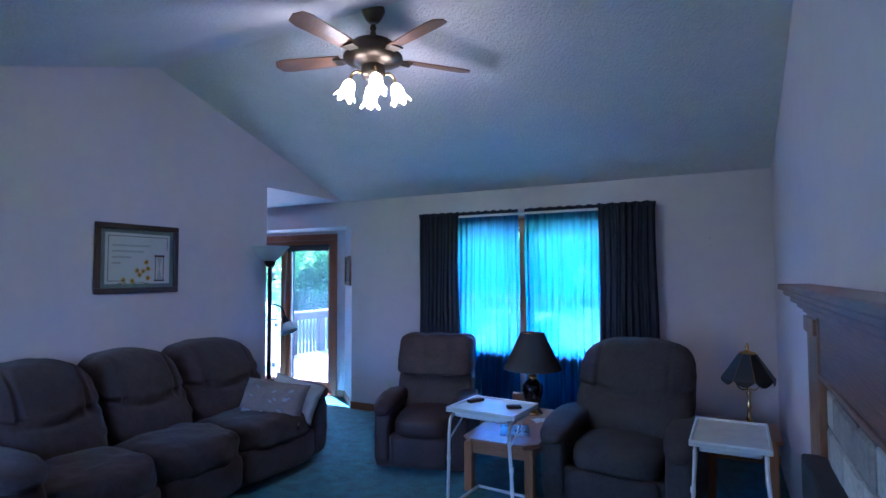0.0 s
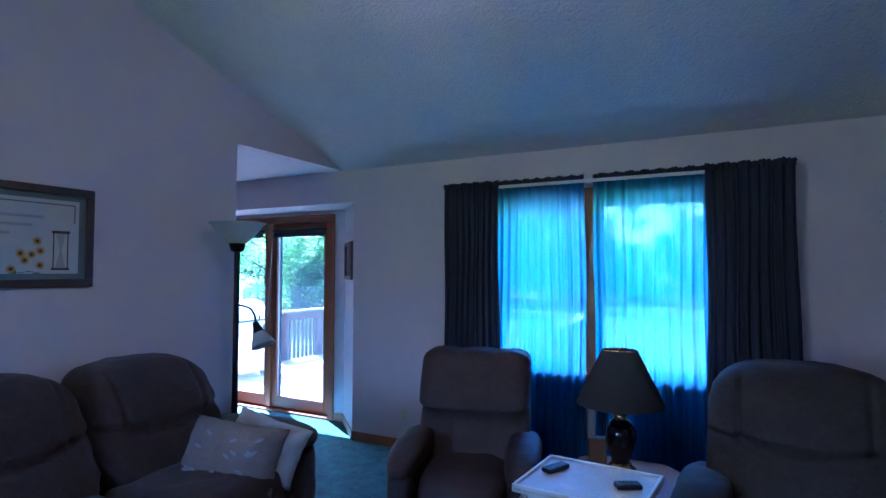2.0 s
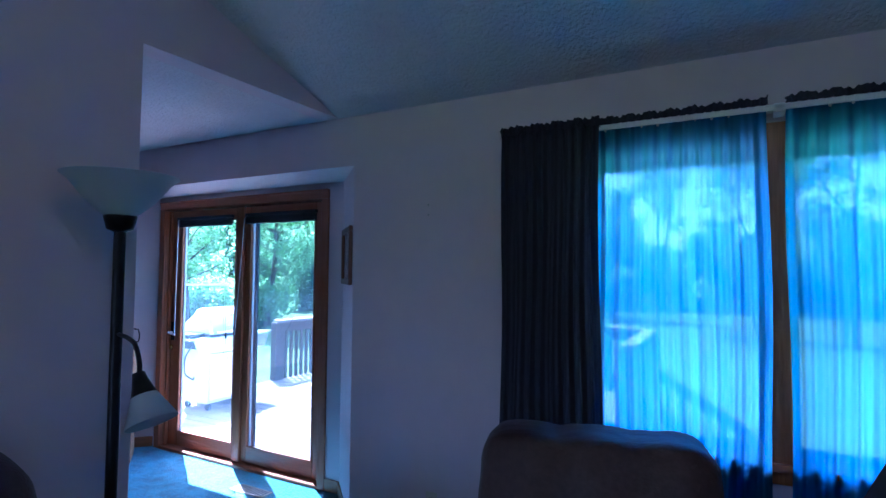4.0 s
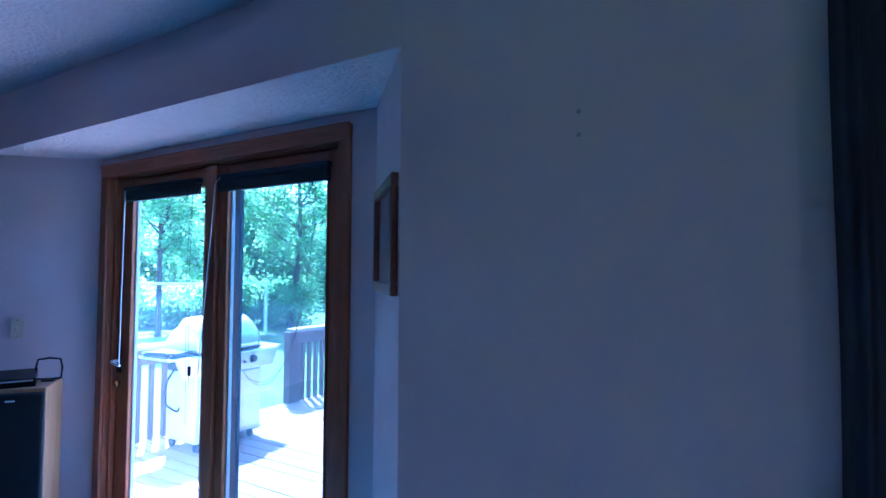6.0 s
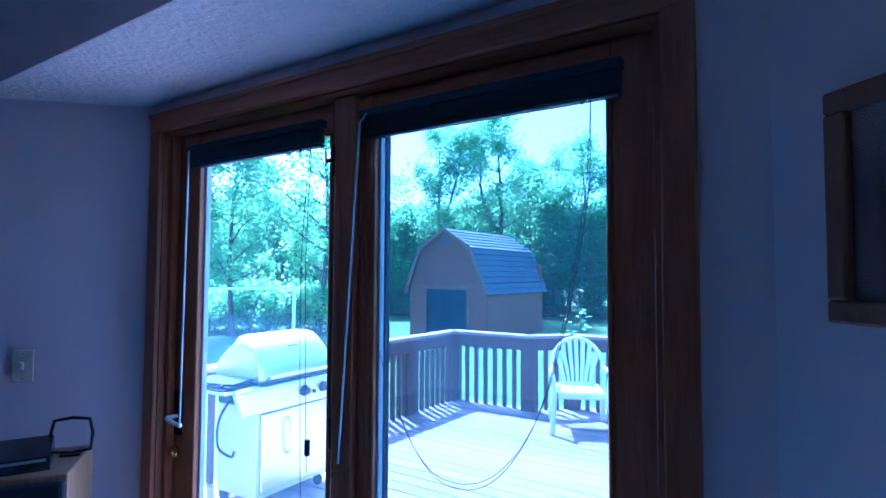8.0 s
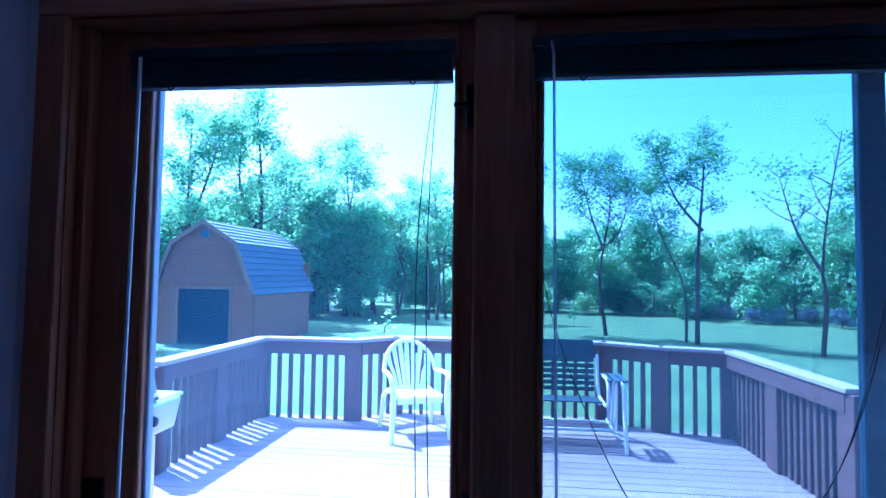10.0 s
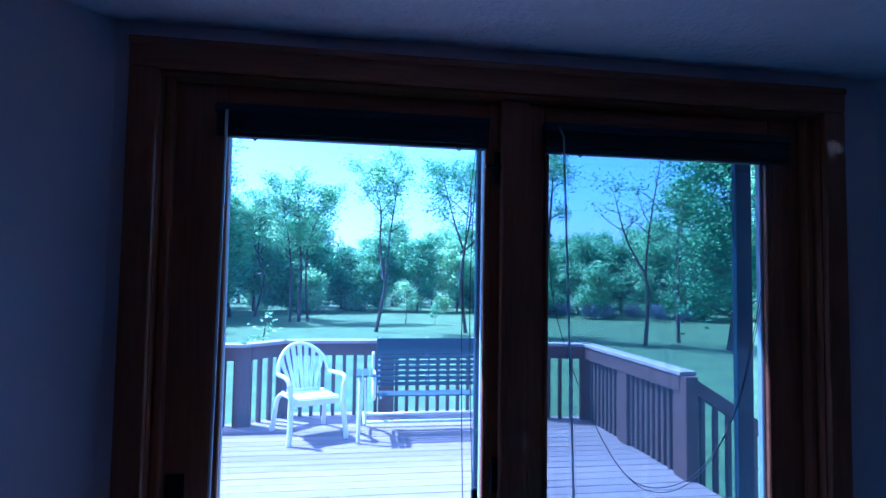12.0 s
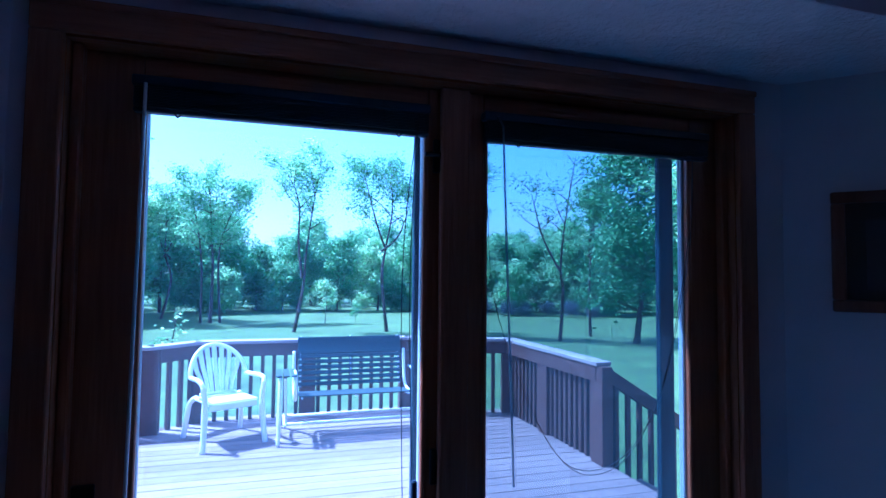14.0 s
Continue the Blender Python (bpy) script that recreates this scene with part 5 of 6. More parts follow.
def glider():
    t = thing("glider_bench", "dark green slatted glider bench on white tube frame", "glider bench", pose(-1.15, 4.80, DZ, 0, 0, 0))
    SL = wood("dark_green_slat", (0.030, 0.048, 0.050), 0.6, 0.6, 0, 10, 0.0, rand=0.5)
    TB = WHITEMETAL
    W = 0.55
    def slat(y0, y1, z0, z1, x0=-W, x1=W, nm="seat_slat", rx=0.0, cy=0.0, cz=0.0):
        bm = bx(x0, x1, y0, y1, z0, z1, 0.004, 1, pose(0, cy, cz, rx))
        part(nm, bm, SL, t)
    for k in range(7):
        slat(-0.024, 0.024, -0.008, 0.008, nm="seat_slat", rx=-6, cy=-0.24 + 0.065 * k, cz=0.42 - 0.007 * k)
    for k in range(9):
        z = 0.45 + 0.055 * k
        slat(-0.008, 0.008, -0.020 - (0.012 if k > 5 else 0), 0.020 + (0.012 if k > 5 else 0), nm="back_slat", rx=-14, cy=0.20 + 0.25 * (z - 0.42), cz=z)
    for x in (-W + 0.03, 0.0, W - 0.03):
        part("back_strap", tube(bmesh.new(), [(x, 0.215, 0.42), (x, 0.335, 0.93)], 0.010, 6), TB, t)
        part("seat_strap", tube(bmesh.new(), [(x, -0.27, 0.405), (x, 0.20, 0.355)], 0.010, 6), TB, t)
    for s in (-1, 1):
        xi, xo = s * (W + 0.035), s * (W + 0.175)
        # arm carrying the seat
        part("seat_frame", tube(bmesh.new(), arc([(xi, 0.30, 0.78), (xi, 0.22, 0.44), (xi, 0.0, 0.38), (xi, -0.28, 0.40), (xi, -0.33, 0.52), (xi, -0.27, 0.62), (xi, -0.05, 0.63)], 6), 0.016, 8), TB, t, smooth=True)
        part("front_leg", tube(bmesh.new(), arc([(xo, -0.20, 0.60), (xo, -0.29, 0.55), (xo, -0.34, 0.30), (xo + s * 0.01, -0.38, 0.0)], 6), 0.018, 8), TB, t, smooth=True)
        part("rear_leg", tube(bmesh.new(), arc([(xo, -0.05, 0.60), (xo, 0.12, 0.55), (xo, 0.25, 0.28), (xo + s * 0.01, 0.33, 0.0)], 6), 0.018, 8), TB, t, smooth=True)
        part("hanger", tube(bmesh.new(), [(xo - s * 0.05, -0.22, 0.58), (xo - s * 0.06, -0.24, 0.16)], 0.012, 6), TB, t)
        part("hanger", tube(bmesh.new(), [(xo - s * 0.05, 0.16, 0.52), (xo - s * 0.06, 0.14, 0.16)], 0.012, 6), TB, t)
        part("rocker_bar", tube(bmesh.new(), arc([(xo - s * 0.05, -0.32, 0.17), (xo - s * 0.05, -0.05, 0.12), (xo - s * 0.05, 0.24, 0.15)], 5), 0.014, 8), TB, t, smooth=True)
        for k in range(3):
            x = s * (W + 0.05 + 0.068 * k)
            part("arm_slat", bx(x - 0.025, x + 0.025, -0.34, 0.06, 0.622, 0.638, 0.004, 1), SL, t)
    part("stretcher", tube(bmesh.new(), [(-W - 0.12, -0.10, 0.13), (W + 0.12, -0.10, 0.13)], 0.016, 8), TB, t, smooth=True)
    part("stretcher", tube(bmesh.new(), [(-W - 0.12, 0.22, 0.13), (W + 0.12, 0.22, 0.13)], 0.016, 8), TB, t, smooth=True)


GRILL_AT = pose(-3.80, 2.16, -0.145, 0, 0, 91) @ Matrix.Diagonal((1.02, 1.02, 1.02, 1))


def grill():
    t = thing("gas_grill", "stainless steel gas grill cart with closed lid", "gas grill", GRILL_AT)
    # local: front looks to -y, x across
    SS = mat("stainless_steel", (0.62, 0.63, 0.65), 0.28, 0.9, 0.08, 4, stretch=(1, 1, 30))
    PAL = mat("grey_cart", (0.52, 0.53, 0.56), 0.45, 0.3, 0.06, 5)
    part("cart_panel", bx(-0.33, 0.39, -0.20, 0.22, 0.08, 0.70, 0.01, 2), PAL, t)
    d = part("cart_door", bx(-0.30, 0.37, -0.225, -0.20, 0.12, 0.66, 0.008, 2), SS, t)
    part("door_handle", tube(bmesh.new(), arc([(-0.08, -0.228, 0.60), (-0.08, -0.26, 0.57), (-0.08, -0.265, 0.47), (-0.08, -0.26, 0.38), (-0.08, -0.228, 0.35)], 5), 0.009, 8), SS, d, smooth=True)
    bm = bx(-0.55, 0.55, -0.27, -0.21, 0.68, 0.86, 0.02, 3)
    for v in bm.verts:
        if v.co.z < 0.75:
            v.co.x *= 0.90
    pn = part("control_panel", bm, SS, t)
    for x in (0.04, 0.23):
        bm = lathe(bmesh.new(), [(0.040, 0.0), (0.040, 0.008), (0.031, 0.012), (0.026, 0.040), (0.0, 0.042)], 20)
        bmesh.ops.transform(bm, matrix=pose(x, -0.27, 0.775, 90), verts=bm.verts[:])
        part("knob", bm, BLACKMETAL, pn, smooth=True)
        part("label_mark", bx(x - 0.012, x + 0.012, -0.2715, -0.27, 0.825, 0.832), BLACKMETAL, pn)
    bm = lathe(bmesh.new(), [(0.014, 0.0), (0.014, 0.012), (0.0, 0.014)], 14)
    bmesh.ops.transform(bm, matrix=pose(0.135, -0.27, 0.755, 90), verts=bm.verts[:])
    part("igniter", bm, BLACKMETAL, pn)
    for s in (-1, 1):
        x0, x1 = sorted((s * 0.34, s * 0.62))
        part("side_shelf", bx(x0, x1, -0.24, 0.20, 0.845, 0.868, 0.008, 2), SS, t)
    part("firebox", bx(-0.335, 0.335, -0.21, 0.22, 0.70, 0.875, 0.01, 2), BLACKMETAL, t)
    bm = bmesh.new()
    rows = []
    for i in range(17):
        u = -1 + 2 * i / 16
        k = (1 - abs(u) ** 7) ** 0.35 if abs(u) < 1 else 0.0
        k = 0.80 + 0.20 * k
        ring = []
        for j in range(19):
            a = math.pi * j / 18
            yy, zz = -math.cos(a), math.sin(a)
            flat = 0.82 if yy > 0.3 else 1.0
            ring.append(bm.verts.new((0.345 * u, 0.24 * yy * (0.9 + 0.1 * k), 0.885 + 0.31 * k * zz ** 0.8 * flat)))
        rows.append(ring)
    for p0, p1 in zip(rows, rows[1:]):
        for j in range(18):
            bm.faces.new((p0[j], p1[j], p1[j + 1], p0[j + 1]))
    bm.faces.new(rows[0]), bm.faces.new(rows[-1][::-1])
    bmesh.ops.recalc_face_normals(bm, faces=bm.faces[:])
    lid = part("lid", bm, SS, t, "domed steel lid")
    for f in lid.data.polygons:
        f.use_smooth = len(f.vertices) == 4
    part("lid_rim", bx(-0.35, 0.35, -0.25, 0.245, 0.872, 0.892, 0.006, 2), BLACKMETAL, lid)
    part("lid_handle", tube(bmesh.new(), [(-0.28, -0.235, 0.905), (-0.28, -0.275, 0.915), (0.28, -0.275, 0.915), (0.28, -0.235, 0.905)], 0.011, 8), SS, lid)
    part("thermometer", bx(-0.05, 0.05, -0.185, -0.16, 1.10, 1.108), BLACKMETAL, lid)
    for x in (-0.29, 0.29):
        for y in (-0.17, 0.19):
            bm = lathe(bmesh.new(), [(0.0, -0.012), (0.04, -0.012), (0.04, 0.012), (0.0, 0.012)], 18)
            bmesh.ops.transform(bm, matrix=pose(x, y, 0.04, 0, 90), verts=bm.verts[:])
            part("caster", bm, BLACKMETAL, t)
    part("gas_hose", tube(bmesh.new(), arc([(-0.36, 0.05, 0.74), (-0.46, 0.03, 0.62), (-0.47, 0.02, 0.45), (-0.38, 0.0, 0.36), (-0.34, 0.02, 0.38)], 6), 0.009, 8), BLACKMETAL, t, smooth=True)
    g = thing("grill_grates", "stack of dark cooking grates on the grill shelf", "grill grates", GRILL_AT @ pose(-0.50, -0.02, 0.868, 0, 0, 6))
    for k in range(3):
        part("grate", bx(-0.13, 0.13, -0.19, 0.17, 0.004 + 0.016 * k, 0.012 + 0.016 * k, 0.003, 1, pose(0.01 * k, 0, 0, 0, 0, 5 * k)), BLACKMETAL, g)
    part("spacer", bx(-0.12, 0.12, -0.15, -0.13, 0.0, 0.04), BLACKMETAL, g)


def shed():
    t = thing("garden_shed", "tan gambrel-roofed wooden shed with a dark open door", "shed", pose(-10.75, 15.45, GROUND, 0, 0, -2))
    SID = wood("tan_siding", (0.21, 0.098, 0.044), 0.75, 0.8, 2, 5, 0.0, rand=0.2)
    SIDX = wood("tan_lap_siding", (0.18, 0.084, 0.038), 0.75, 0.8, 0, 5, 0.0, rand=0.2)
    ROOF = mat("grey_shingle", (0.095, 0.105, 0.12), 0.95, 0, 0.25, 6, 0.4, 60, rand=0.5)
    TR = mat("tan_trim", (0.20, 0.125, 0.075), 0.8, 0, 0.1, 6)
    W, L, E, K, R = 1.58, 4.4, 1.66, 3.12, 3.84
    dw, dh = 0.86, 1.72
    part("front_wall", bx(-W, -dw, 0.0, 0.1, 0.0, 1.9), SID, t)
    part("front_wall", bx(dw, W, 0.0, 0.1, 0.0, 1.9), SID, t)
    part("front_wall", bx(-dw, dw, 0.0, 0.1, dh, 1.9), SID, t)
    def half(z):
        return W + 0.06 - (W - 1.10) * (z - E) / (K - E) if z < K else 1.14 * (R - z) / (R - K)
    z = 1.9
    while z < R - 0.12:
        h2 = min(0.17, R - 0.05 - z)
        a, b = half(z) - 0.06, max(0.02, half(z + h2) - 0.06)
        bm = prism(bmesh.new(), [(-a, z), (a, z), (b, z + h2), (-b, z + h2)], -0.012, 0.1, "y")
        for v in bm.verts:
            if v.co.y < 0 and v.co.z < z + 0.01:
                v.co.y -= 0.035
        part("lap_board", bm, SIDX, t)
        z += h2
    for s in (-1, 1):
        part("side_wall", bx(s * W - 0.05, s * W + 0.05, 0.1, L, 0.0, E + 0.1), SID, t)
    part("rear_wall", bx(-W, W, L, L + 0.1, 0.0, 2.6), SID, t)
    part("door_leaf", bx(-dw, dw, 0.06, 0.09, 0.02, dh), mat("dark_shed_door", (0.012, 0.028, 0.036), 0.9, 0, 0.1, 5), t, "dark blue shed door")
    for x0, x1, z0, z1 in ((-dw - 0.08, -dw, 0, dh + 0.08), (dw, dw + 0.08, 0, dh + 0.08), (-dw, dw, dh, dh + 0.08)):
        part("door_trim", bx(x0, x1, -0.025, 0.0, z0, z1), TR, t)
    part("gable_vent", bx(-0.12, 0.12, -0.06, -0.02, 3.32, 3.58), mat("vent_blue", (0.06, 0.09, 0.13), 0.6), t)
    for s in (-1, 1):
        for (xa, za), (xb, zb), n in (((W + 0.14, E - 0.10), (1.10, K), 8), ((1.12, K), (0.0, R), 6)):
            for k in range(n):
                f0, f1 = k / n, (k + 1) / n + 0.02
                p0, p1 = (xa + (xb - xa) * f0, za + (zb - za) * f0), (xa + (xb - xa) * f1, za + (zb - za) * f1)
                nx, nz = (zb - za), -(xb - xa)
                l = math.hypot(nx, nz)
                nx, nz = nx / l * 0.05, nz / l * 0.05
                pts = [(s * p0[0], p0[1]), (s * p1[0], p1[1]), (s * (p1[0] + nx * 0.3), p1[1] + nz * 0.3), (s * (p0[0] + nx), p0[1] + nz)]
                part("shingle_course", prism(bmesh.new(), pts, -0.15, L + 0.2, "y"), ROOF, t)
            nx, nz = (zb - za), -(xb - xa)
            l = math.hypot(nx, nz)
            nx, nz = nx / l, nz / l
            pts = [(s * (xa + nx * 0.055), za + nz * 0.055), (s * (xb + nx * 0.02), zb + nz * 0.05), (s * (xb - nx * 0.09), zb - nz * 0.09), (s * (xa - nx * 0.09), za - nz * 0.09)]
            part("rake_board", prism(bmesh.new(), pts, -0.185, -0.152, "y"), TR, t)


def tree_meshes(seed, H, crown_r, trunk_r, stems, first, limbs, clumps, leaf, count, sig=0.2, rise=0.9, droop=0.0, facets=4):
    """Stems given as (sideways, height) shares of H, with limbs, twigs and a crown of single leaves in loose clumps."""
    rnd = random.Random(seed)
    rng = np.random.default_rng(seed)
    bm = bmesh.new()
    tips = []
    for si, stem in enumerate(stems):
        spine = arc([(x * H + rnd.uniform(-0.02, 0.02) * H, rnd.uniform(-0.03, 0.03) * H, z * H - (0.1 if z == 0 else 0)) for x, z in stem], 6)
        n = len(spine)
        r_0 = trunk_r * (0.8 if si == 0 else 0.58)
        tube(bm, spine, [max(0.008, r_0 * (1.2 if i == 0 else 1) * (1 - 0.88 * i / n)) for i in range(n)], 7)
        for k in range(limbs):
            h = first + (0.98 - first) * (k + rnd.random()) / limbs
            p = min(spine, key=lambda q: abs(q.z - h * H))
            if abs(p.z - h * H) > 0.12 * H:
                continue
            g = (h - first) / (1 - first)
            L = crown_r * (1.0 - 0.75 * g ** 1.6) * (0.55 + 0.45 * min(1.0, g * 4)) * rnd.uniform(0.65, 1.12)
            a = k * 2.4 + si * 1.3 + rnd.uniform(-0.5, 0.5)
            q = p + Vector((math.cos(a) * L, math.sin(a) * L, L * (rise * rnd.uniform(0.5, 1.2) - droop)))
            m = p.lerp(q, 0.5) + Vector((rnd.uniform(-0.1, 0.1), rnd.uniform(-0.1, 0.1), rnd.uniform(-0.1, 0.05))) * L
            limb = arc([p, m, q], 4)
            r_1 = max(0.006, r_0 * 0.42 * (1 - 0.6 * g))
            tube(bm, limb, [r_1 * (1 - 0.85 * i / len(limb)) for i in range(len(limb))], 5)
            tips.append(q)
            for j in range(6):
                b = limb[min(len(limb) - 1, int(len(limb) * (0.35 + 0.65 * j / 5)))]
                e = b + Vector((rnd.gauss(0, 1), rnd.gauss(0, 1), rnd.uniform(-0.2, 0.9) - droop)) * L * 0.24
                tube(bm, [b, b.lerp(e, 0.5) + Vector((0, 0, 0.02 * L)), e], [r_1 * 0.32, r_1 * 0.22, r_1 * 0.1], 4)
                tips.append(e)
        tips.append(spine[-1])
    trunk = mesh_of("trunk", bm, BARK)
    P = np.array([list(q) for q in tips])
    K = P[rng.choice(len(P), clumps)] + rng.normal(0, 1, (clumps, 3)) * crown_r * 0.07
    share = rng.uniform(0.4, 1.6, clumps)
    idx = rng.choice(clumps, count, p=share / share.sum())
    C = K[idx] + rng.normal(0, 1, (count, 3)) * np.array([sig, sig, sig * 0.85]) * rng.uniform(0.8, 1.6, (clumps, 1))[idx]
    C[:, 2] = np.maximum(C[:, 2], 0.05)
    u = rng.normal(0, 1, (count, 3))
    u[:, 2] *= 0.45
    u /= np.linalg.norm(u, axis=1)[:, None]
    w = np.cross(u, rng.normal(0, 1, (count, 3)))
    w /= np.linalg.norm(w, axis=1)[:, None]
    z = leaf * rng.uniform(0.6, 1.35, (count, 1))
    if facets == 4:
        V = np.stack([C - u * z, C - w * z * 0.5, C + u * z, C + w * z * 0.5], 1)
    else:
        V = np.stack([C - u * z, C + u * z * 0.7 - w * z * 0.6, C + u * z * 0.7 + w * z * 0.6], 1)
    me = bpy.data.meshes.new("crown")
    me.from_pydata(V.reshape(-1, 3).tolist(), [], np.arange(count * facets).reshape(-1, facets).tolist())
    me.materials.append(LEAF)
    return trunk, me


def leaf_material():
    m = bpy.data.materials.new("foliage")
    m.use_nodes = True
    nt = m.node_tree
    nt.nodes.remove(nt.nodes["Principled BSDF"])
    link = nt.links.new
    geo = nt.nodes.new("ShaderNodeNewGeometry")
    oi = nt.nodes.new("ShaderNodeObjectInfo")
    add = nt.nodes.new("ShaderNodeMath")
    add.operation = "MULTIPLY_ADD"
    link(geo.outputs["Random Per Island"], add.inputs[0])
    add.inputs[1].default_value = 0.55
    mul = nt.nodes.new("ShaderNodeMath")
    mul.operation = "MULTIPLY"
    mul.inputs[1].default_value = 0.50
    link(oi.outputs["Random"], mul.inputs[0])
    link(mul.outputs[0], add.inputs[2])
    cr = nt.nodes.new("ShaderNodeValToRGB")
    e = cr.color_ramp.elements
    e[0].color, e[1].color = (0.055, 0.115, 0.045, 1), (0.33, 0.41, 0.20, 1)
    x = e.new(0.5)
    x.color = (0.14, 0.235, 0.10, 1)
    link(add.outputs[0], cr.inputs[0])
    d, t, mx = nt.nodes.new("ShaderNodeBsdfDiffuse"), nt.nodes.new("ShaderNodeBsdfTranslucent"), nt.nodes.new("ShaderNodeMixShader")
    mx.inputs[0].default_value = 0.58
    tv = nt.nodes.new("ShaderNodeHueSaturation")
    tv.inputs["Value"].default_value = 2.5
    link(cr.outputs[0], tv.inputs["Color"])
    link(cr.outputs[0], d.inputs[0]), link(tv.outputs[0], t.inputs[0])
    link(d.outputs[0], mx.inputs[1]), link(t.outputs[0], mx.inputs[2])
    link(mx.outputs[0], nt.nodes["Material Output"].inputs[0])
    return m


def plant(meshes, x, y, s=1.0, rot=0.0, label="leafy green tree standing on the lawn", sz=None, name="tree", cat="tree", group=""):
    t = thing(name, label, cat, Matrix.Translation((x, y, GROUND)) @ pose(0, 0, 0, 0, 0, rot) @ Matrix.Diagonal((s, s, sz or s, 1)), group)
    for nm, me in zip(("trunk", "crown"), meshes):
        o = new(nm, me)
        o.parent = t


RAILWOODX = wood("brown_rail_wood_across", (0.085, 0.042, 0.030), 0.65, 0.75, 0, 12, 0.0, rand=0.3)
BARK = mat("grey_brown_bark", (0.07, 0.055, 0.045), 0.95, 0, 0.4, 6, 0.6, 25, stretch=(1, 1, 0.25))
LEAF = leaf_material()
house_side = set(bpy.data.objects)
build_deck()
resin_chair()
glider()
# deck and its furniture at full size, one step below the door
EYE = Vector((-1.65, -0.75, 1.53))
GROW = Matrix.Translation(EYE) @ Matrix.Diagonal((1.07, 1.07, 1.07, 1)) @ Matrix.Translation(-EYE)
for ob in bpy.data.objects:
    if ob not in house_side and ob.parent is None:
        ob.matrix_basis = GROW @ ob.matrix_basis
grill()
shed()

# single trees of the lawn
lean_pair = tree_meshes(1, 7.2, 1.25, 0.105, [[(0, 0), (0.02, 0.25), (0.05, 0.5), (0.11, 0.98)], [(0.03, 0.3), (-0.005, 0.5), (-0.02, 0.72), (-0.09, 0.9)]], 0.58, 8, 150, 0.055, 7000, 0.17)
vase = tree_meshes(2, 7.1, 1.3, 0.10, [[(0, 0), (0.0, 0.3), (-0.01, 0.48), (0.03, 0.70), (0.02, 0.97)], [(-0.01, 0.47), (-0.06, 0.62), (-0.13, 0.92)], [(-0.01, 0.46), (0.08, 0.56), (0.17, 0.78)]], 0.58, 7, 170, 0.055, 8000, 0.17)
slim = tree_meshes(3, 7.5, 1.0, 0.11, [[(0, 0), (0.0, 0.4), (0.01, 0.7), (0.05, 0.98)], [(0.0, 0.52), (-0.08, 0.68), (-0.17, 0.9)]], 0.6, 8, 130, 0.055, 6500, 0.17)
curved = tree_meshes(13, 5.6, 0.9, 0.075, [[(0, 0), (-0.03, 0.35), (-0.14, 0.66), (-0.22, 0.96)]], 0.6, 8, 60, 0.055, 1700, 0.16)
cluster = tree_meshes(4, 7.2, 1.4, 0.12, [[(0, 0), (0.0, 0.4), (-0.03, 0.98)], [(0.035, 0), (0.05, 0.5), (0.17, 0.86)], [(-0.06, 0), (-0.08, 0.45), (-0.16, 0.93)]], 0.42, 9, 240, 0.07, 9500, 0.2)
bare = tree_meshes(5, 6.8, 1.2, 0.095, [[(0, 0), (0.01, 0.25), (0.0, 0.38), (0.05, 0.62), (0.07, 0.98)], [(0.0, 0.37), (-0.07, 0.55), (-0.15, 0.8)]], 0.5, 9, 60, 0.055, 900, 0.16)
oak = tree_meshes(6, 7.4, 2.6, 0.16, [[(0, 0), (0.02, 0.4), (0.0, 0.98)]], 0.16, 30, 330, 0.085, 19000, 0.24, 0.5)
small = tree_meshes(7, 1.9, 0.75, 0.035, [[(0, 0), (0.02, 0.5), (0.0, 0.95)]], 0.38, 12, 60, 0.05, 1300, 0.09, 0.5)
sapling = tree_meshes(8, 1.5, 0.22, 0.012, [[(0, 0), (0.02, 0.5), (0.08, 0.97)]], 0.66, 6, 10, 0.035, 70, 0.04, 0.3, 0.4)
big_a = tree_meshes(9, 10.0, 1.9, 0.17, [[(0, 0), (-0.01, 0.4), (0.02, 0.98)], [(-0.01, 0.42), (0.08, 0.6), (0.15, 0.85)]], 0.28, 13, 230, 0.085, 11000, 0.24)
big_b = tree_meshes(10, 10.5, 1.7, 0.17, [[(0, 0), (0.01, 0.5), (-0.01, 0.98)], [(0.0, 0.4), (-0.08, 0.56), (-0.13, 0.8)]], 0.3, 13, 190, 0.085, 9000, 0.24)
shade = tree_meshes(14, 9.5, 2.4, 0.17, [[(0, 0), (0.01, 0.4), (0.0, 0.98)]], 0.2, 26, 320, 0.08, 17000, 0.22, 0.6)
wood_a = tree_meshes(15, 7.6, 2.5, 0.17, [[(0, 0), (0.02, 0.5), (0.0, 0.93)]], 0.14, 26, 300, 0.115, 13000, 0.30, 0.6, facets=3)
wood_b = tree_meshes(16, 7.0, 2.3, 0.16, [[(0, 0), (-0.02, 0.5), (0.02, 0.93)], [(0.0, 0.3), (0.1, 0.8)]], 0.12, 18, 300, 0.115, 13000, 0.30, 0.6, facets=3)
wood_c = tree_meshes(17, 7.8, 2.0, 0.15, [[(0, 0), (-0.02, 0.5), (0.0, 0.95)]], 0.2, 24, 260, 0.115, 11000, 0.28, 0.9, facets=3)
bush = tree_meshes(18, 2.0, 1.2, 0.05, [[(0, 0), (0.1, 0.9)], [(0, 0), (-0.25, 0.75)]], 0.06, 12, 110, 0.10, 3200, 0.2, 0.5, facets=3)
tuft = tree_meshes(19, 3.0, 1.5, 0.06, [[(0, 0), (0.02, 0.95)]], 0.15, 20, 120, 0.09, 4000, 0.17, 0.15, 0.1, facets=3)


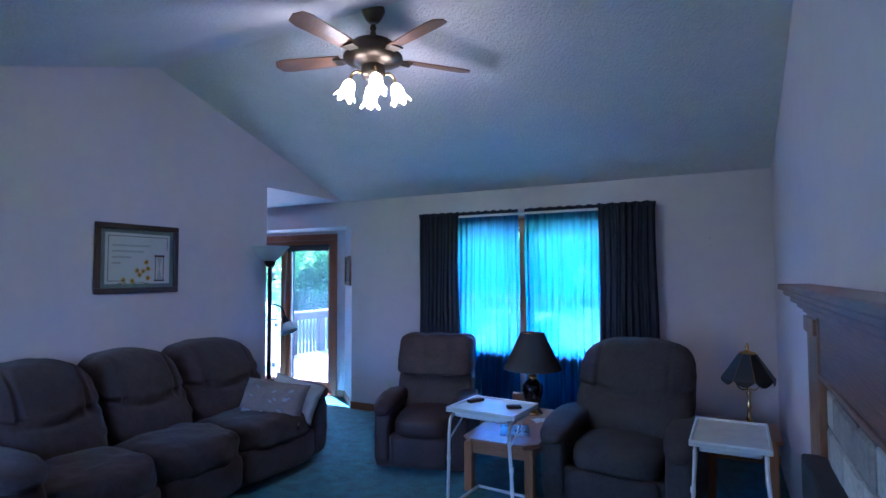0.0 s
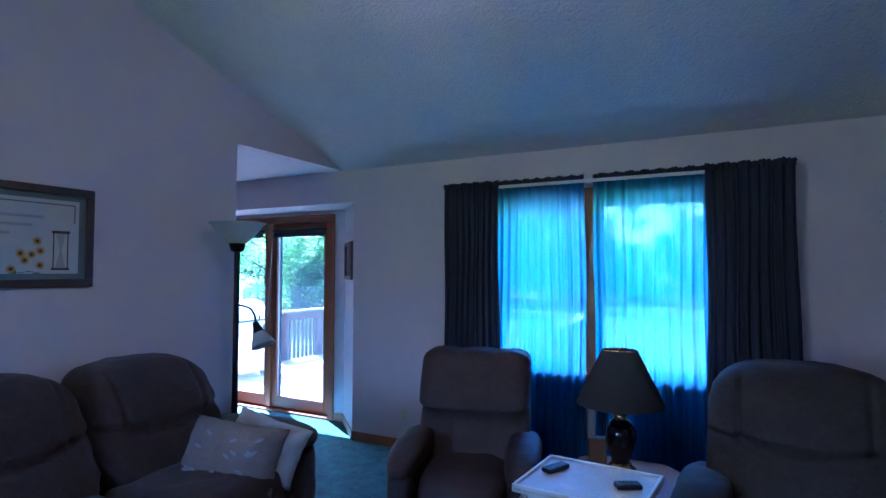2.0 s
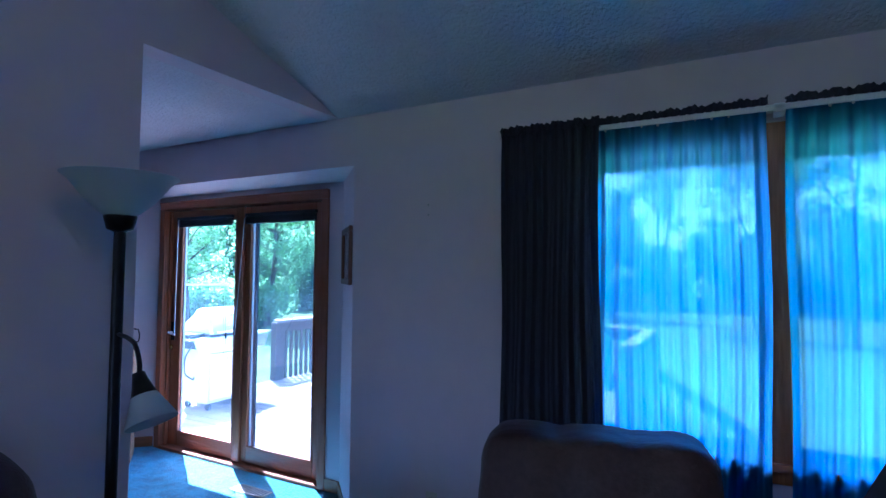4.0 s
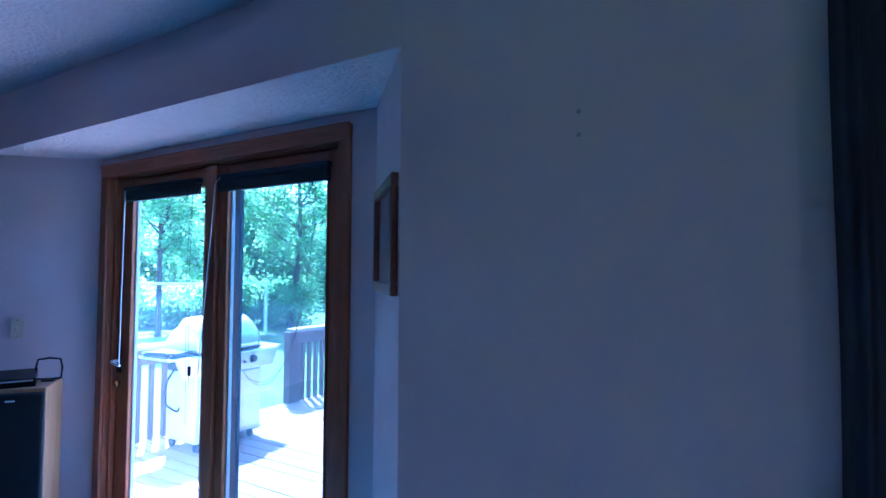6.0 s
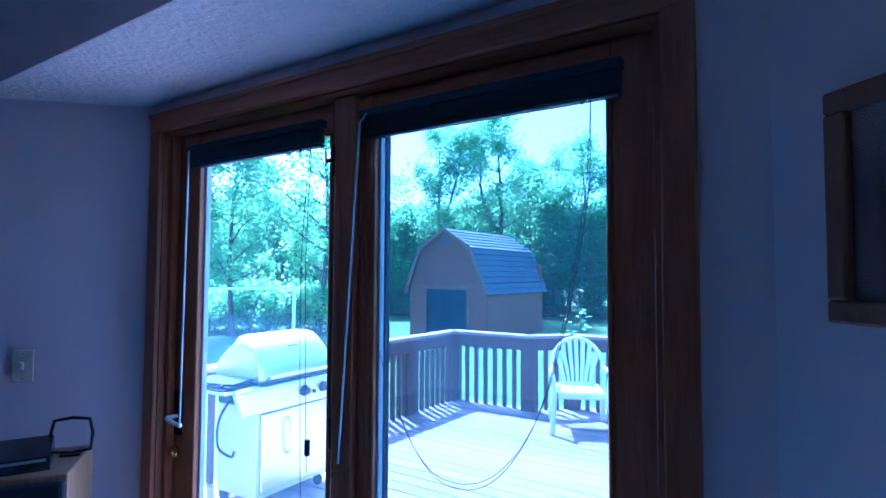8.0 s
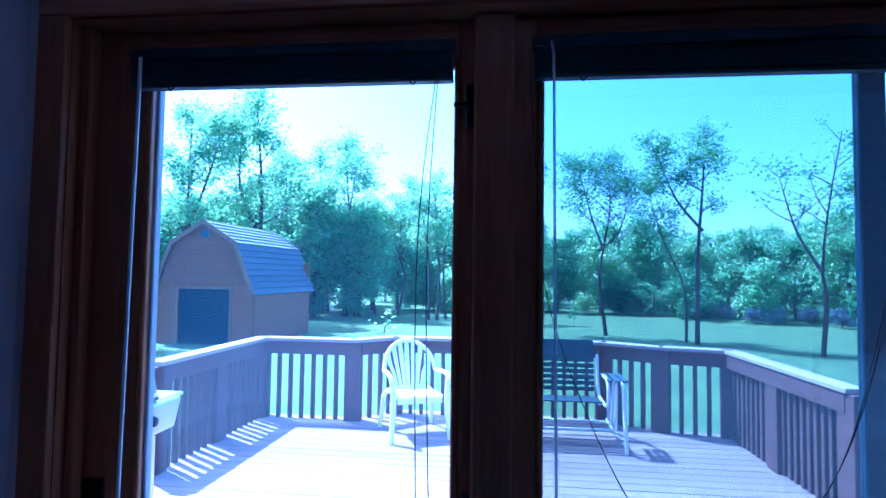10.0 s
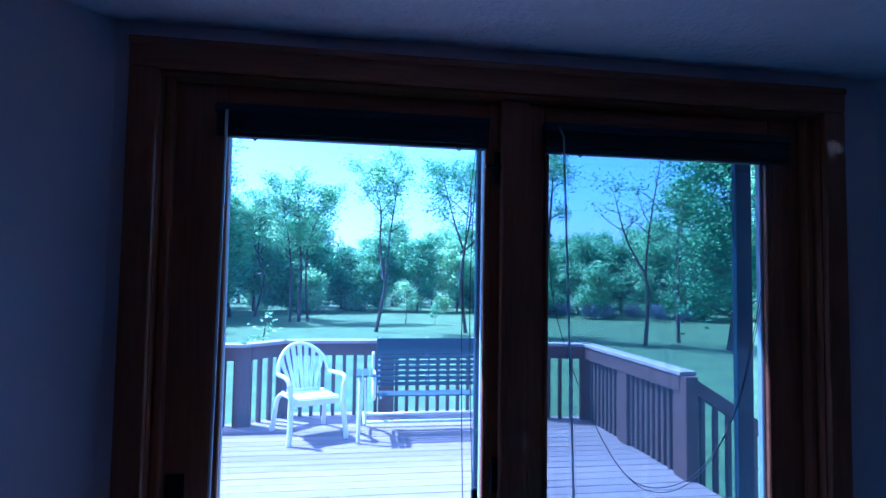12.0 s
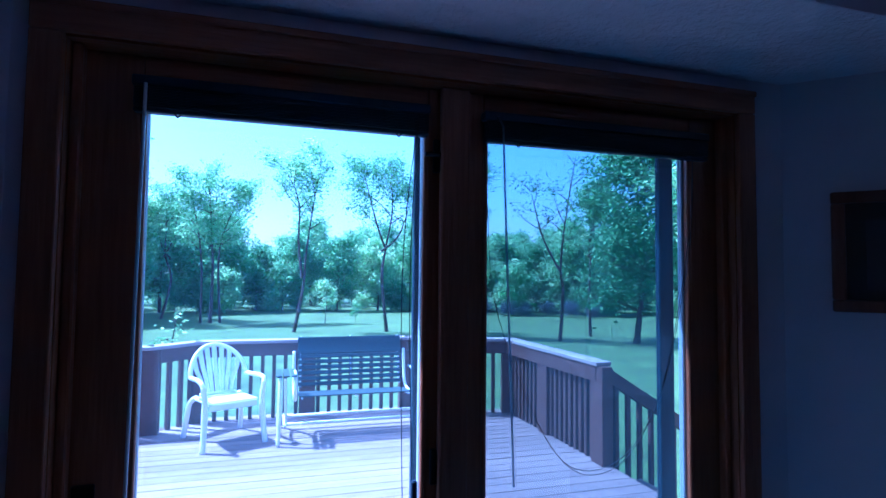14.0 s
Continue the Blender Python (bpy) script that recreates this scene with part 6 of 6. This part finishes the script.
def polar(right_deg, dist, cx=-1.97, cy=-0.92):
    a = radians(right_deg)
    return cx + dist * math.sin(a), cy + dist * math.cos(a)


AIRY = "tall slender tree with an airy crown on the lawn"
EDGE = "tall leafy tree at the edge of the woods"
for kind, deg, dist, s, rot, label in (
    (lean_pair, 2.1, 22.6, 1.0, 0, AIRY),
    (vase, 10.9, 22.5, 1.0, -8, AIRY),
    (slim, 19.6, 21.3, 1.0, -18, AIRY),
    (curved, 18.6, 21.8, 1.0, -10, "slim curved tree leaning over the lawn"),
    (cluster, -5.8, 28.0, 1.0, 5, "cluster of leafy stems in front of the woods"),
    (vase, -9.8, 31.0, 0.93, 140, EDGE),
    (big_a, -12.5, 31.5, 0.66, 60, EDGE),
    (big_b, -15.5, 30.0, 0.92, 120, EDGE),
    (big_a, -18.5, 33.0, 0.95, 220, EDGE),
    (bare, 28.9, 20.2, 1.0, -28, "thin half-bare tree on the lawn"),
    (oak, 36.5, 20.5, 0.95, 15, "broad green oak with low spreading limbs"),
    (oak, 47.0, 18.5, 1.05, 115, "broad green oak with low spreading limbs"),
    (slim, 32.0, 22.3, 0.8, 70, AIRY),
    (small, 4.9, 26.7, 1.0, 0, "small young tree on the lawn"),
    (small, 7.9, 26.3, 0.48, 90, "small young tree on the lawn"),
    (sapling, -9.4, 9.0, 1.15, 0, "thin young sapling near the deck"),
    (big_a, -30.3, 27.0, 0.98, 0, "tall leafy tree behind the shed"),
    (big_b, -24.3, 28.0, 1.06, 70, "tall leafy tree behind the shed"),
    (big_a, -21.5, 31.0, 0.86, 140, "tall leafy tree behind the shed"),
    (shade, -41.8, 20.0, 1.02, 40, "dense shade tree beside the shed"),
    (shade, -50.5, 20.0, 0.85, 150, "dense shade tree at the edge of the garden"),
    (shade, -64.0, 25.0, 0.8, 200, "dense shade tree at the edge of the garden"),
    (shade, -70.0, 18.0, 0.75, 90, "dense shade tree at the edge of the garden"),
    (big_a, -55.0, 18.0, 0.85, 20, "tall leafy tree at the edge of the garden"),
    (big_b, -60.5, 17.0, 0.8, 90, "tall leafy tree at the edge of the garden"),
    (big_a, -66.0, 19.0, 0.85, 250, "tall leafy tree at the edge of the garden"),
    (big_b, -72.0, 22.0, 0.9, 300, "tall leafy tree at the edge of the garden"),
):
    x, y = polar(deg, dist)
    plant(kind, x, y, s, rot, label)

# the wood behind the lawn
rnd = random.Random(21)


def canopy(deg):
    """Height of the wood's outline over the eye, as a slope."""
    base = 0.066 if -5 < deg < 2.5 else 0.088 if deg >= 2.5 else 0.12 if deg > -12 else 0.13
    return base + 0.012 * math.sin(deg * 0.9) + 0.010 * math.sin(deg * 2.3 + 1)


for k in range(112):
    deg = -75 + 150 * (k + rnd.uniform(-0.3, 0.3)) / 111
    far = (37.5, 42, 47)[k % 3] - (7 if deg < -12 else 0) + rnd.uniform(-1.5, 1.5)
    x, y = polar(deg, far)
    kind, height = ((wood_a, 7.6), (wood_b, 7.0), (wood_c, 7.8))[rnd.randrange(3)]
    s = (2.28 + far * canopy(deg) * rnd.uniform(0.72, 1.03)) / height * 0.97
    plant(kind, x, y, max(s, 0.66), rnd.uniform(0, 360), "dense leafy tree of the bordering wood", s, name="woodland_tree", group="trees of the wood")
for k in range(48):
    deg = -74 + 148 * (k + rnd.uniform(-0.4, 0.4)) / 47
    x, y = polar(deg, (37 if deg > -12 else 29) + rnd.uniform(-1.5, 2.5))
    plant(bush, x, y, rnd.uniform(0.5, 0.95), rnd.uniform(0, 360), "leafy shrub at the foot of the wood", name="shrub", cat="shrub", group="shrubs along the wood")
for k in range(22):
    deg = -78 + 36 * (k + rnd.uniform(-0.4, 0.4)) / 21
    x, y = polar(deg, 21.5 + rnd.uniform(-1.2, 1.2))
    plant(bush, x, y, rnd.uniform(0.55, 0.9), rnd.uniform(0, 360), "overgrown leafy shrub behind the white rail", name="shrub", cat="shrub", group="shrubs behind the rail")
for k in range(26):
    deg = -44 + 105 * (k + rnd.uniform(-0.4, 0.4)) / 25
    x, y = polar(deg, (35 if deg > -12 else 29) + rnd.uniform(-1.5, 2.0))
    plant(tuft, x, y, rnd.uniform(0.55, 1.05), rnd.uniform(0, 360), "young spreading tree at the edge of the wood", name="young_tree", group="young trees by the wood")


# lilac shrubs and a white fence at the edge of the lawn
LILAC = mat("lilac_bloom", (0.13, 0.15, 0.17), 0.9, 0, 0.2, 3)
bloom = tree_meshes(12, 1.4, 1.0, 0.04, [[(0, 0), (0.1, 0.9)], [(0, 0), (-0.3, 0.7)]], 0.06, 12, 90, 0.06, 2600, 0.15, 0.5, facets=3)
bloom[1].materials.clear()
bloom[1].materials.append(LILAC)
for k in range(7):
    x, y = polar(19.5 + 2.1 * k + rnd.uniform(-0.4, 0.4), 34 + rnd.uniform(-1.5, 1.5))
    plant(bloom, x, y, rnd.uniform(0.4, 0.62), rnd.uniform(0, 360), "pale lilac flowering shrub by the lawn", name="flowering_shrub", cat="shrub", group="lilac shrubs")


def rail_fence():
    a, b = polar(-78, 18), polar(-44, 18)
    d = Vector((b[0] - a[0], b[1] - a[1]))
    t = thing("rail_fence", "white single-rail fence at the garden edge", "fence", pose(a[0], a[1], GROUND, 0, 0, math.degrees(math.atan2(d.y, d.x))))
    part("rail", bx(0, d.length, -0.02, 0.02, 1.72, 1.80, 0.005, 1), WHITEMETAL, t)
    for k in range(2):
        x = 0.1 + (d.length - 0.2) * k
        part("post", bx(x - 0.05, x + 0.05, -0.05, 0.05, -0.1, 1.84, 0.005, 1), WHITEMETAL, t)


rail_fence()
